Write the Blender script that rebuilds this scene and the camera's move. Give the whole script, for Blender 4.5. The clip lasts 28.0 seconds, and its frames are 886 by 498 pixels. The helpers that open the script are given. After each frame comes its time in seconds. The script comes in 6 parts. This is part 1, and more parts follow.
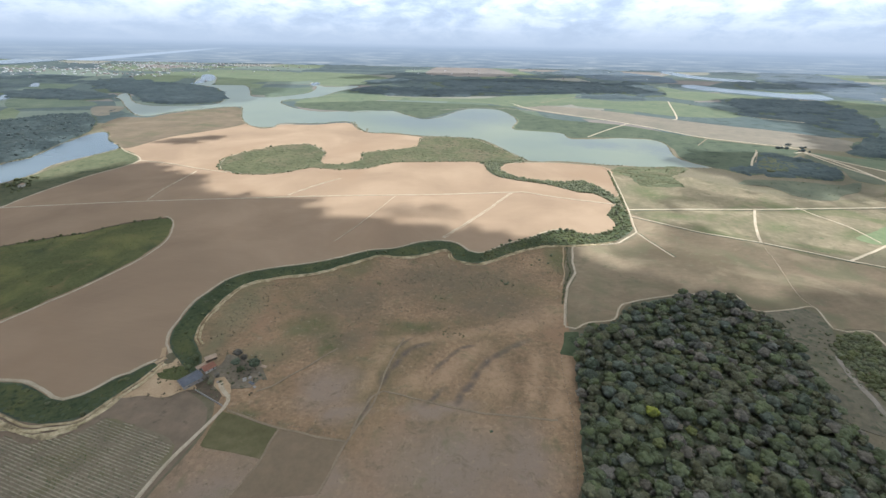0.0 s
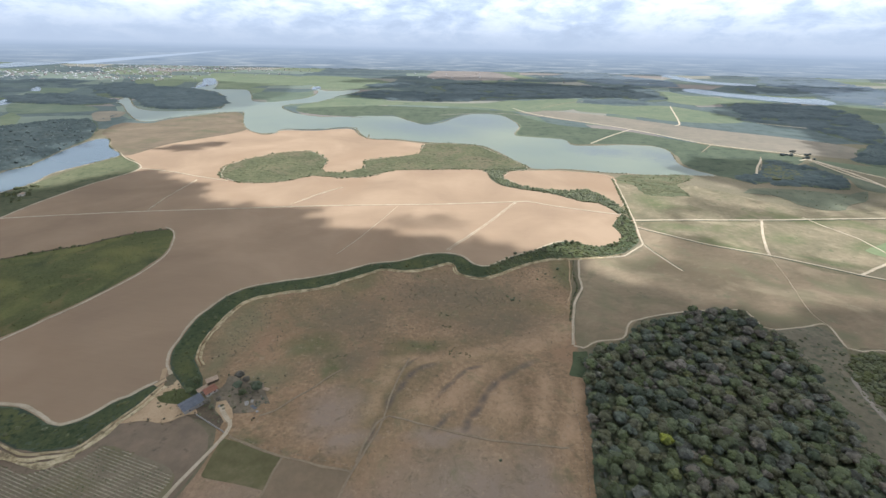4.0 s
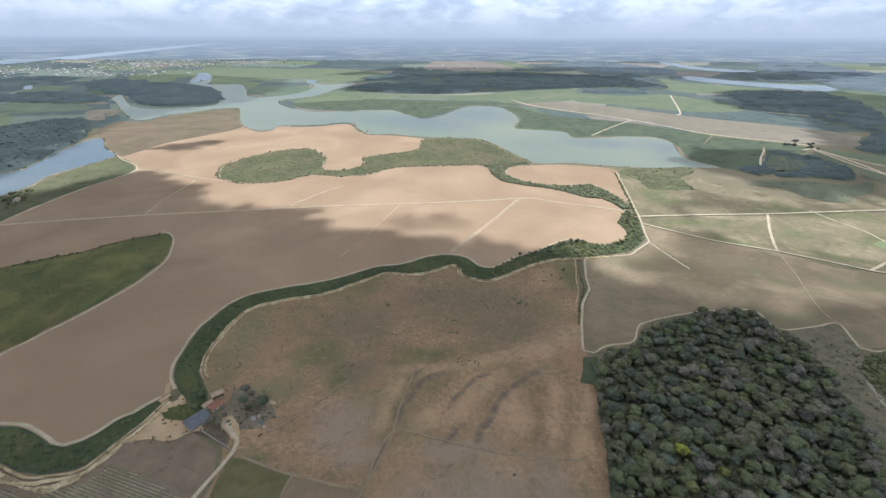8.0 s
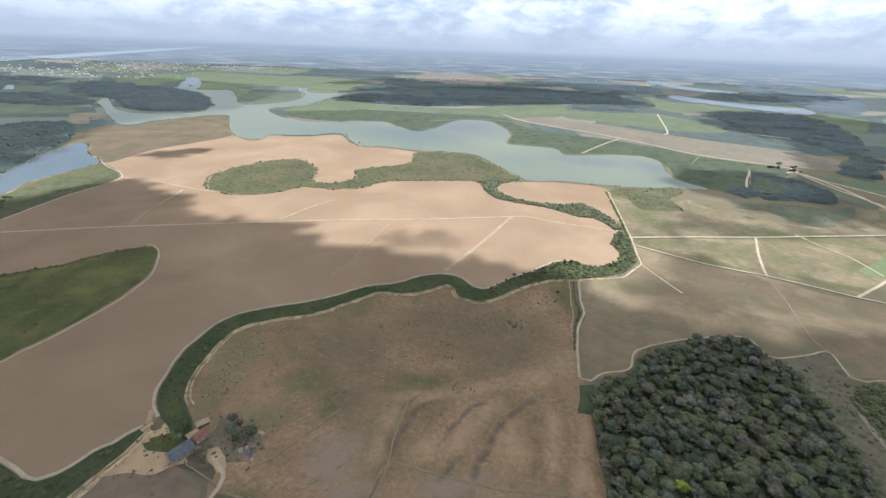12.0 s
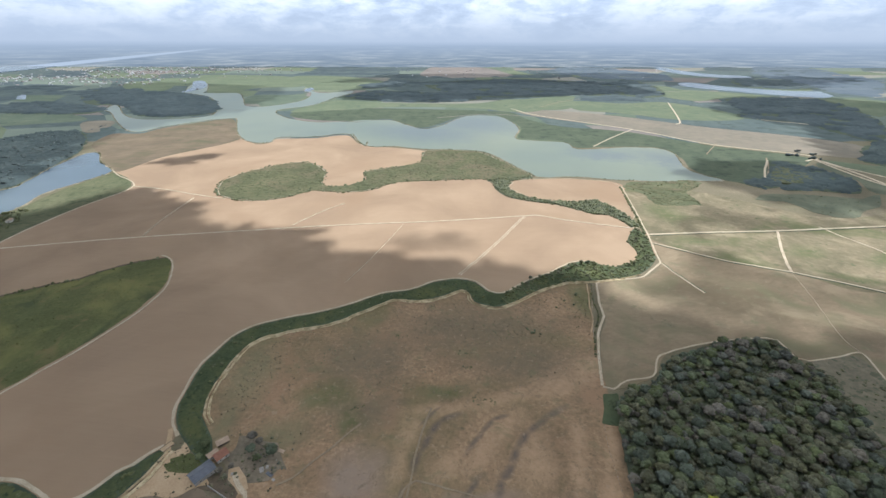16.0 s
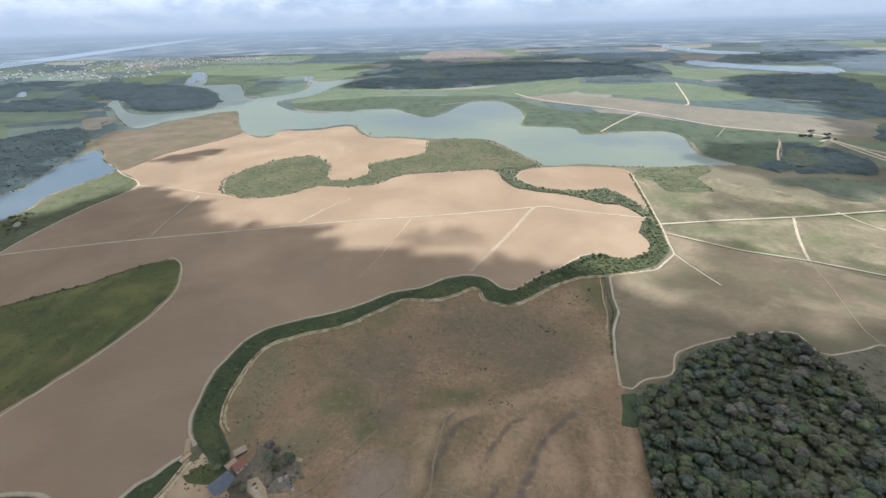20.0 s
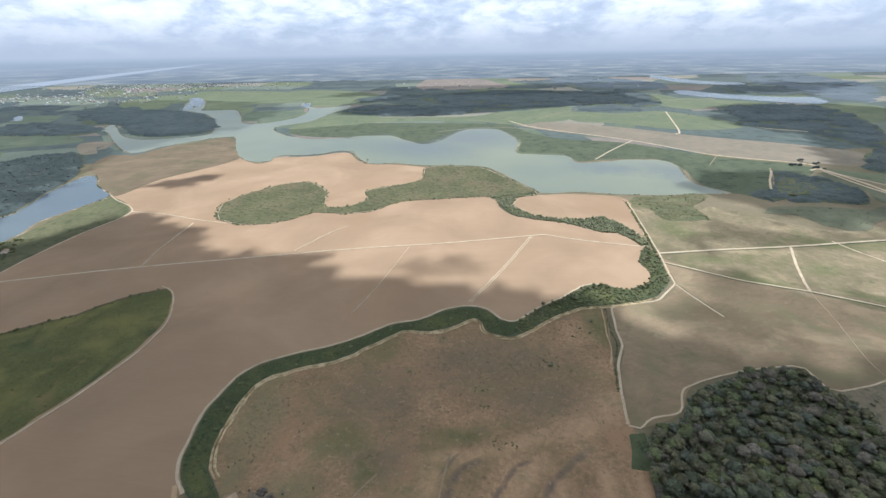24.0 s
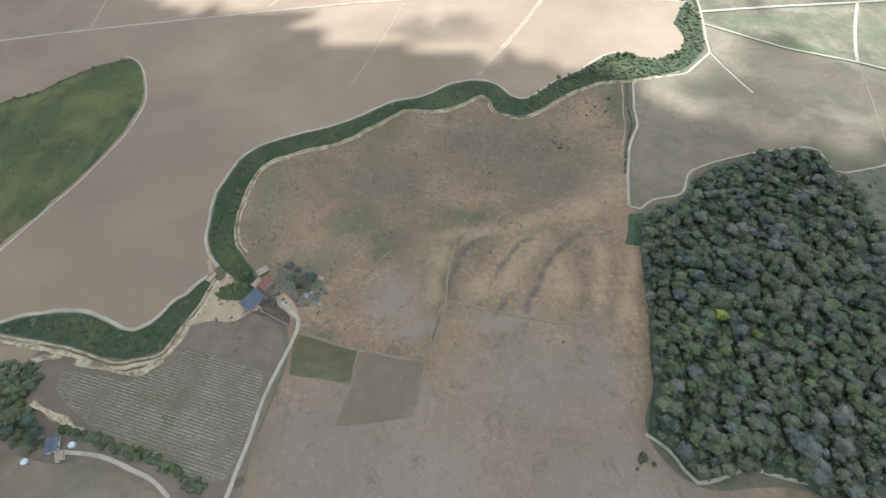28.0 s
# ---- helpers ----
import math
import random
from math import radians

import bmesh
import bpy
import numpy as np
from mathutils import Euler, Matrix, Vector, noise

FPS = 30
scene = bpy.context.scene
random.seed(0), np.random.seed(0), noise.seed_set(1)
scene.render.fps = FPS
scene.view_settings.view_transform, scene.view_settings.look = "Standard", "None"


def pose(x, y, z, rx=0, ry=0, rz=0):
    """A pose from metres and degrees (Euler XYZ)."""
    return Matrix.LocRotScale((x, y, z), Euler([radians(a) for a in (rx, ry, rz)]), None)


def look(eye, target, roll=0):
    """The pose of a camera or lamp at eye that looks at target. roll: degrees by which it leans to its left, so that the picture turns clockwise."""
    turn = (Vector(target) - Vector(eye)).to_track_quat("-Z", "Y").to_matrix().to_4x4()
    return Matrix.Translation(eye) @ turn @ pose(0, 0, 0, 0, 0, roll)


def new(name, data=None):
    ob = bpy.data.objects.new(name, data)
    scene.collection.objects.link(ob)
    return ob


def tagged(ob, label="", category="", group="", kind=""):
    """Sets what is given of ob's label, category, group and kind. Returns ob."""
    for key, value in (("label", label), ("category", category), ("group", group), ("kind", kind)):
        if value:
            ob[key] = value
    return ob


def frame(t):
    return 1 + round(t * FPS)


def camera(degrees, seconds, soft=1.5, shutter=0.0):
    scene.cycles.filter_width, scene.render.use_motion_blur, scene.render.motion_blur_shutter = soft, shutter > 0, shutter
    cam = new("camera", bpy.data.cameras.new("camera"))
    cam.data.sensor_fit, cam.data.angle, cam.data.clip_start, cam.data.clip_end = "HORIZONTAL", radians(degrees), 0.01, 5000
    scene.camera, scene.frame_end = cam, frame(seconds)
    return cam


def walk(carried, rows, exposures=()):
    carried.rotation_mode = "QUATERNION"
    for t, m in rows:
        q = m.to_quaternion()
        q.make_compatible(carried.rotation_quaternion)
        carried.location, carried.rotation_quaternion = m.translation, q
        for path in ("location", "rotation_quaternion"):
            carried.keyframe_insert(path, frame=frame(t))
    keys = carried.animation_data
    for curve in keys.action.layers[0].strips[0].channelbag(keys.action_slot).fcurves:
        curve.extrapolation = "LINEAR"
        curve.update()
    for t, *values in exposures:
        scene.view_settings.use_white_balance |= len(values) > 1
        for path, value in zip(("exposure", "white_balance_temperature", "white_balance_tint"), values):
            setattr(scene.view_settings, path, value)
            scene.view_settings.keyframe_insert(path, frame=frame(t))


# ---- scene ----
from mathutils import geometry

cam = camera(93.61, 28.0, 1.5)
PATH = [
    (0, (0.00, 0.00, 220.00), (-0.00, 89.96, 176.32), 1.11),
    (0.5, (0.17, 1.56, 220.12), (-0.77, 91.81, 177.07), -0.71),
    (1, (-0.52, 2.94, 220.31), (-1.39, 92.79, 176.42), -1.50),
    (1.5, (-1.39, 4.38, 221.14), (-2.38, 94.76, 178.34), -3.71),
    (2, (-2.67, 6.02, 223.39), (-4.09, 96.17, 180.13), -0.14),
    (2.5, (-3.56, 7.77, 225.50), (-5.65, 97.64, 181.70), 0.87),
    (3, (-4.15, 9.36, 226.95), (-5.63, 99.33, 183.33), 1.65),
    (3.5, (-4.66, 10.88, 227.99), (-5.23, 100.83, 184.30), 1.54),
    (5.5, (-6.25, 15.01, 230.60), (-6.42, 106.39, 189.99), 0.58),
    (6, (-7.16, 17.13, 231.77), (-7.49, 107.78, 189.55), 0.78),
    (6.5, (-8.81, 19.02, 232.98), (-8.27, 108.72, 188.78), 1.58),
    (7, (-10.22, 20.83, 234.16), (-9.43, 109.80, 188.51), 2.89),
    (7.5, (-10.96, 22.87, 235.74), (-10.04, 111.12, 188.71), 3.77),
    (8, (-11.20, 24.00, 236.41), (-11.04, 113.26, 191.34), 0.26),
    (8.5, (-11.57, 26.11, 238.41), (-11.14, 114.07, 190.85), -0.52),
    (9, (-12.39, 27.87, 240.16), (-13.51, 116.31, 193.50), -3.45),
    (9.5, (-13.62, 29.40, 241.95), (-12.51, 118.13, 195.83), 1.16),
    (10, (-15.10, 31.49, 244.07), (-13.53, 119.04, 195.78), 2.42),
    (10.5, (-16.28, 32.71, 245.12), (-14.18, 120.32, 196.95), 4.20),
    (11, (-17.43, 32.75, 244.67), (-14.19, 122.27, 200.22), 4.27),
    (11.5, (-18.53, 33.32, 244.67), (-15.28, 123.89, 202.39), 2.56),
    (12, (-19.45, 34.42, 244.85), (-16.28, 124.63, 201.83), 2.17),
    (12.5, (-20.18, 35.45, 244.39), (-16.53, 125.55, 201.15), 2.59),
    (14.5, (-24.37, 42.73, 248.64), (-20.72, 130.46, 200.79), 2.56),
    (15, (-24.28, 43.63, 249.59), (-21.69, 133.91, 206.66), 0.80),
    (15.5, (-24.03, 44.82, 250.86), (-23.24, 135.27, 208.21), -1.14),
    (16, (-24.91, 46.51, 252.01), (-23.92, 136.19, 207.78), 0.09),
    (16.5, (-25.99, 48.19, 252.88), (-23.47, 137.60, 208.17), 2.24),
    (17, (-26.66, 49.46, 253.43), (-26.12, 139.80, 210.55), -0.53),
    (17.5, (-27.17, 51.18, 255.22), (-27.41, 140.63, 210.51), 0.32),
    (18, (-27.95, 52.46, 256.44), (-29.35, 141.40, 210.75), -0.91),
    (18.5, (-28.80, 53.86, 256.99), (-30.99, 141.69, 209.24), -3.05),
    (19, (-29.84, 55.19, 258.00), (-31.03, 142.17, 208.67), 1.10),
    (19.5, (-30.08, 56.75, 259.49), (-31.72, 145.16, 212.78), -1.99),
    (20, (-31.02, 58.64, 260.46), (-31.18, 146.79, 213.23), -1.56),
    (20.5, (-31.78, 59.96, 261.03), (-31.90, 147.30, 212.34), 0.26),
    (21, (-31.78, 60.90, 261.37), (-32.64, 149.03, 214.12), -0.22),
    (21.5, (-31.76, 61.26, 260.75), (-31.64, 150.35, 215.33), 0.17),
    (23.5, (-35.90, 66.59, 264.37), (-34.36, 156.82, 221.28), 0.42),
    (24, (-37.05, 68.26, 264.81), (-35.63, 158.87, 222.52), -0.99),
    (24.5, (-38.67, 70.91, 265.87), (-36.80, 160.98, 222.46), -1.28),
    (25, (-40.00, 73.81, 267.11), (-37.47, 161.50, 219.12), 2.63),
    (25.5, (-41.02, 75.87, 268.10), (-40.29, 162.77, 218.62), 1.48),
    (26, (-41.52, 78.11, 269.11), (-41.57, 164.05, 217.99), 0.78),
    (26.5, (-41.76, 80.26, 269.66), (-41.76, 165.01, 216.60), 0.57),
    (27, (-42.88, 82.24, 268.97), (-42.74, 166.04, 214.42), 0.80),
    (27.5, (-44.82, 83.75, 267.18), (-44.97, 161.01, 203.69), -0.40),
    (27.8, (-46.26, 86.18, 264.97), (-46.00, 149.48, 187.56), -1.13),
    (28, (-47.31, 87.90, 263.24), (-46.22, 143.78, 180.31), -1.00),
]
walk(cam, [(t, look(eye, target, roll)) for t, eye, target, roll in PATH],
     [(0, -0.13, 5730, 8), (3, -0.14, 5760, 9), (6, -0.22, 5800, 11), (7, -0.24, 5740, 10), (10, -0.19, 5620, 9), (12, -0.2, 5800, 10), (16, -0.22, 5740, 9), (20, -0.2, 5620, 9), (24, -0.26, 5760, 10), (26, -0.2, 5620, 9), (27, -0.1, 5330, 8), (27.5, 0.02, 5250, 7), (28, 0.27, 5150, 5)])

# ---- world and sun ----
SUN_ELEVATION, SUN_AZIMUTH = 60.0, 35.0   # azimuth clockwise from +y
sun_to = Vector((math.sin(radians(SUN_AZIMUTH)) * math.cos(radians(SUN_ELEVATION)),
                 math.cos(radians(SUN_AZIMUTH)) * math.cos(radians(SUN_ELEVATION)),
                 math.sin(radians(SUN_ELEVATION))))
sun_data = bpy.data.lights.new("sun", "SUN")
sun_data.energy, sun_data.angle, sun_data.color = 6.0, radians(1.5), (1.0, 0.95, 0.87)
sun = new("sun", sun_data)
sun.matrix_world = look(sun_to * 2000, (0, 0, 0))


def link(tree, a, b):
    tree.links.new(a, b)


def math_node(tree, op, a, b=None, clamp=False):
    n = tree.nodes.new("ShaderNodeMath")
    n.operation, n.use_clamp = op, clamp
    for i, v in enumerate((a, b)):
        if v is None:
            continue
        if isinstance(v, (int, float)):
            n.inputs[i].default_value = v
        else:
            link(tree, v, n.inputs[i])
    return n.outputs[0]


def ramp_node(tree, fac, stops, mode="LINEAR"):
    n = tree.nodes.new("ShaderNodeValToRGB")
    n.color_ramp.interpolation = mode
    el = n.color_ramp.elements
    while len(el) < len(stops):
        el.new(0.5)
    for e, (p, c) in zip(el, stops):
        e.position, e.color = p, (*c, 1) if len(c) == 3 else c
    link(tree, fac, n.inputs[0])
    return n.outputs[0]


def noise_node(tree, vector, scale, detail=4.0, rough=0.55, distort=0.0):
    n = tree.nodes.new("ShaderNodeTexNoise")
    n.inputs["Scale"].default_value, n.inputs["Detail"].default_value = scale, detail
    n.inputs["Roughness"].default_value, n.inputs["Distortion"].default_value = rough, distort
    link(tree, vector, n.inputs["Vector"])
    return n.outputs[0]


def mix_node(tree, fac, a, b, mode="MIX"):
    n = tree.nodes.new("ShaderNodeMix")
    n.data_type, n.blend_type = "RGBA", mode
    for socket, v in ((n.inputs[0], fac), (n.inputs[6], a), (n.inputs[7], b)):
        if isinstance(v, (int, float)):
            socket.default_value = v
        elif isinstance(v, tuple):
            socket.default_value = (*v, 1)
        else:
            link(tree, v, socket)
    return n.outputs[2]


def make_world():
    w = bpy.data.worlds.new("sky")
    scene.world = w
    w.use_nodes = True
    t = w.node_tree
    t.nodes.clear()
    out = t.nodes.new("ShaderNodeOutputWorld")
    sky = t.nodes.new("ShaderNodeTexSky")
    sky.sky_type, sky.sun_disc = "NISHITA", False
    sky.sun_elevation, sky.sun_rotation = radians(SUN_ELEVATION), radians(SUN_AZIMUTH)
    sky.air_density, sky.dust_density = 1.3, 2.5
    blue = t.nodes.new("ShaderNodeBackground")
    blue.inputs[1].default_value = 0.11
    link(t, sky.outputs[0], blue.inputs[0])
    co = t.nodes.new("ShaderNodeTexCoord")
    sep = t.nodes.new("ShaderNodeSeparateXYZ")
    link(t, co.outputs["Generated"], sep.inputs[0])
    z = sep.outputs[2]
    # heaped clouds; the unseen sky overhead is dimmed to cut ambient light
    squash = t.nodes.new("ShaderNodeMapping")
    squash.inputs["Scale"].default_value = (1.0, 1.0, 2.6)
    link(t, co.outputs["Generated"], squash.inputs[0])
    big = noise_node(t, squash.outputs[0], 5.5, 6, 0.58, 0.3)
    fine = noise_node(t, squash.outputs[0], 15.0, 6, 0.6, 0.3)
    tone = math_node(t, "ADD", math_node(t, "MULTIPLY", big, 0.52), math_node(t, "MULTIPLY", fine, 0.48))
    heaps = ramp_node(t, tone, [(0.40, (0.56, 0.64, 0.77)), (0.47, (0.69, 0.765, 0.87)), (0.53, (0.90, 0.945, 1.0)), (0.62, (1.08, 1.10, 1.14))])
    overhead = ramp_node(t, math_node(t, "MULTIPLY", z, 1.0, True), [(0.12, (1.28, 1.28, 1.28)), (0.38, (0.54, 0.54, 0.54))])
    cloud = mix_node(t, 1.0, heaps, overhead, "MULTIPLY")
    # painted haze: a pale band at the skyline, hazy land tones under it
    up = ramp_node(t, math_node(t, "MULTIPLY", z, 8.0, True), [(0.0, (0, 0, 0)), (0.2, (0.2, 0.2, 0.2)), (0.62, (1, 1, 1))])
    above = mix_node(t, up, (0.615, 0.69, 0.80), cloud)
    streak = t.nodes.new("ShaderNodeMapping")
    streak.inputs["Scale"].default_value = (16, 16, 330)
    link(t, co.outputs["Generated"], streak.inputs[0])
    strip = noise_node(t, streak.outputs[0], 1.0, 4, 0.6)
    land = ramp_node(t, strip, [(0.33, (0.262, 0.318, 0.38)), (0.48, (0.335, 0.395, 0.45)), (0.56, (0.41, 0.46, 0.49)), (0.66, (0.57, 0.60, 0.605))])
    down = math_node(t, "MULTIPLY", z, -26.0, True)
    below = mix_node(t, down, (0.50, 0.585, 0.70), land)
    # the broad river, painted into this glowing backdrop, runs on towards the skyline
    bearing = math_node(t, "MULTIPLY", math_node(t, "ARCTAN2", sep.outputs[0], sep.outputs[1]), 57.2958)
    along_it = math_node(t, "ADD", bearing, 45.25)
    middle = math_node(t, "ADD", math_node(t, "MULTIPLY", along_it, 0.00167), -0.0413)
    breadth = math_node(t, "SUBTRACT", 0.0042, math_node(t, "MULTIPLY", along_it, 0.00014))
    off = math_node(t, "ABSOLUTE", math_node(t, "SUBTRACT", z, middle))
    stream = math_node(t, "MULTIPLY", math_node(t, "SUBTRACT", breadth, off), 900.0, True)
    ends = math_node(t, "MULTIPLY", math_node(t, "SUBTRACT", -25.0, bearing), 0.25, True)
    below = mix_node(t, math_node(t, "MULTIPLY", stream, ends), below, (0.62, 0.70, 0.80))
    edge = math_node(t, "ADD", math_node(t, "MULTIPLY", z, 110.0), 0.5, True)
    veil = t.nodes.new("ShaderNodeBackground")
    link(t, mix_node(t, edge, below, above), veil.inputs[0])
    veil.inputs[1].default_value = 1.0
    mix = t.nodes.new("ShaderNodeMixShader")
    gap = ramp_node(t, tone, [(0.30, (0.78, 0.78, 0.78)), (0.45, (1, 1, 1))])
    link(t, mix_node(t, up, (1, 1, 1), gap), mix.inputs[0])
    link(t, blue.outputs[0], mix.inputs[1])
    link(t, veil.outputs[0], mix.inputs[2])
    link(t, mix.outputs[0], out.inputs[0])


make_world()


# ---- materials ----
def surface(name, stops, scale=0.02, fine=0.6, rough=0.95, bump=0.3, stretch=None, turn=0.0, speck=None, patchy=0.5, spec=0.15, tints=()):
    """A ground or leaf surface: colours over a broad and a fine noise; scales in 1/m. speck: colour, scale and share of small spots."""
    m = bpy.data.materials.new(name)
    m.use_nodes = True
    t = m.node_tree
    b = t.nodes["Principled BSDF"]
    geo = t.nodes.new("ShaderNodeNewGeometry")
    place = geo.outputs["Position"]
    if stretch:
        mp = t.nodes.new("ShaderNodeMapping")
        mp.inputs["Rotation"].default_value = (0, 0, radians(turn))
        link(t, place, mp.inputs[0])
        mp2 = t.nodes.new("ShaderNodeMapping")
        mp2.inputs["Scale"].default_value = stretch
        link(t, mp.outputs[0], mp2.inputs[0])
        streaked = mp2.outputs[0]
    else:
        streaked = place
    broad = noise_node(t, place, scale, 5, 0.6, 0.4)
    small = noise_node(t, streaked, fine, 8, 0.68)
    tone = math_node(t, "ADD", math_node(t, "MULTIPLY", broad, patchy), math_node(t, "MULTIPLY", small, 1 - patchy))
    colour = ramp_node(t, tone, stops)
    for k, (c, s, low, high) in enumerate(tints):     # broad soft areas of another growth
        spread = noise_node(t, place, s, 4 + k, 0.55, 0.8)
        colour = mix_node(t, ramp_node(t, spread, [(low, (0, 0, 0)), (high, (0.85, 0.85, 0.85))]), colour, c)
    if speck:
        c, s, share = speck
        dots = noise_node(t, place, s, 3, 0.7)
        colour = mix_node(t, ramp_node(t, dots, [(1 - share - 0.05, (0, 0, 0)), (1 - share + 0.05, (1, 1, 1))]), colour, c)
    link(t, colour, b.inputs["Base Color"])
    b.inputs["Roughness"].default_value = rough
    b.inputs["Specular IOR Level"].default_value = spec
    if bump:
        bm = t.nodes.new("ShaderNodeBump")
        bm.inputs["Strength"].default_value, bm.inputs["Distance"].default_value = bump, 0.5
        link(t, small, bm.inputs["Height"])
        link(t, bm.outputs[0], b.inputs["Normal"])
    return m


def marked(m, marks, colour, share, warp=7.0, least=0.35):
    """Lays soft-edged streaks and washes of another soil over a ground material: middle x, y, half length, half width, turn."""
    t = m.node_tree
    b = t.nodes["Principled BSDF"]
    geo = t.nodes.new("ShaderNodeNewGeometry")
    drift = t.nodes.new("ShaderNodeTexNoise")
    drift.inputs["Scale"].default_value, drift.inputs["Detail"].default_value = 0.035, 6
    link(t, geo.outputs["Position"], drift.inputs["Vector"])
    centred, scaled, warped = (t.nodes.new("ShaderNodeVectorMath") for _ in range(3))
    centred.operation, scaled.operation, warped.operation = "SUBTRACT", "MULTIPLY", "ADD"
    centred.inputs[1].default_value, scaled.inputs[1].default_value = (0.5, 0.5, 0.5), (warp * 4, warp * 4, 0)
    link(t, drift.outputs["Color"], centred.inputs[0]), link(t, centred.outputs[0], scaled.inputs[0])
    link(t, geo.outputs["Position"], warped.inputs[0]), link(t, scaled.outputs[0], warped.inputs[1])
    total = 0.0
    for x, y, long, wide, turn in marks:
        mp, size = t.nodes.new("ShaderNodeMapping"), t.nodes.new("ShaderNodeVectorMath")
        mp.vector_type, size.operation = "TEXTURE", "LENGTH"
        mp.inputs["Location"].default_value, mp.inputs["Rotation"].default_value = (x, y, 0), (0, 0, radians(turn))
        mp.inputs["Scale"].default_value = (long, wide, 1000)
        link(t, warped.outputs[0], mp.inputs[0]), link(t, mp.outputs[0], size.inputs[0])
        total = math_node(t, "MAXIMUM", total, math_node(t, "SUBTRACT", 1.35, size.outputs["Value"], True))
    grain = ramp_node(t, noise_node(t, geo.outputs["Position"], 0.16, 8, 0.78), [(0.36, (least, least, least)), (0.62, (1, 1, 1))])
    fac = math_node(t, "MULTIPLY", math_node(t, "MULTIPLY", total, share), grain)
    link(t, mix_node(t, fac, b.inputs["Base Color"].links[0].from_socket, colour), b.inputs["Base Color"])


def blotched(m, colour, scale, low, high, share):
    """Small ragged blotches of another growth over a ground material."""
    t = m.node_tree
    b = t.nodes["Principled BSDF"]
    geo = t.nodes.new("ShaderNodeNewGeometry")
    spots_of = noise_node(t, geo.outputs["Position"], scale, 8, 0.72, 0.6)
    fac = ramp_node(t, spots_of, [(low, (0, 0, 0)), (high, (share, share, share))])
    link(t, mix_node(t, fac, b.inputs["Base Color"].links[0].from_socket, colour), b.inputs["Base Color"])


def leafy(name, dark, light, fine=0.9, tint=0.25, low=0.48):
    m = surface(name, [(0.35, dark), (0.52, tuple((a + b) / 2 for a, b in zip(dark, light))), (0.66, light)], 0.05, fine, 0.8, 0.5, patchy=0.35, spec=0.25)
    t = m.node_tree
    b = t.nodes["Principled BSDF"]
    source = b.inputs["Base Color"].links[0].from_socket
    info = t.nodes.new("ShaderNodeObjectInfo")
    geo = t.nodes.new("ShaderNodeNewGeometry")
    vary = math_node(t, "ADD", math_node(t, "MULTIPLY", info.outputs["Random"], 0.4), math_node(t, "MULTIPLY", geo.outputs["Random Per Island"], 0.25))
    tree_by_tree = t.nodes.new("ShaderNodeTexVoronoi")
    tree_by_tree.inputs["Scale"].default_value = 0.16
    flat = t.nodes.new("ShaderNodeVectorMath")
    flat.operation = "MULTIPLY"
    flat.inputs[1].default_value = (1, 1, 0)
    link(t, geo.outputs["Position"], flat.inputs[0]), link(t, flat.outputs[0], tree_by_tree.inputs["Vector"])
    own = t.nodes.new("ShaderNodeSeparateColor")
    link(t, tree_by_tree.outputs["Color"], own.inputs[0])
    vary = math_node(t, "ADD", vary, math_node(t, "MULTIPLY", own.outputs[0], 0.55))
    source = mix_node(t, math_node(t, "MULTIPLY", own.outputs[1], tint), source, (0.17, 0.175, 0.175))
    hue = t.nodes.new("ShaderNodeHueSaturation")
    link(t, math_node(t, "ADD", math_node(t, "MULTIPLY", vary, 0.85), low), hue.inputs["Value"])
    link(t, source, hue.inputs["Color"])
    link(t, hue.outputs[0], b.inputs["Base Color"])
    return m


def water(name, colour, bright, rough=0.12):
    m = bpy.data.materials.new(name)
    m.use_nodes = True
    t = m.node_tree
    b = t.nodes["Principled BSDF"]
    geo = t.nodes.new("ShaderNodeNewGeometry")
    silt = noise_node(t, geo.outputs["Position"], 0.0022, 3, 0.5, 0.0)
    link(t, ramp_node(t, silt, [(0.42, colour), (0.6, bright)]), b.inputs["Base Color"])
    b.inputs["Roughness"].default_value, b.inputs["IOR"].default_value = rough, 1.33
    wave = noise_node(t, geo.outputs["Position"], 0.8, 3, 0.6)
    bm = t.nodes.new("ShaderNodeBump")
    bm.inputs["Strength"].default_value, bm.inputs["Distance"].default_value = 0.06, 0.1
    link(t, wave, bm.inputs["Height"])
    link(t, bm.outputs[0], b.inputs["Normal"])
    return m


def plain(name, colour, rough=0.8, metal=0.0, grain=2.0, vary=0.25):
    lo = tuple(c * (1 - vary) for c in colour)
    hi = tuple(min(1, c * (1 + vary)) for c in colour)
    m = surface(name, [(0.35, lo), (0.65, hi)], 0.3, grain, rough, 0.15)
    m.node_tree.nodes["Principled BSDF"].inputs["Metallic"].default_value = metal
    return m


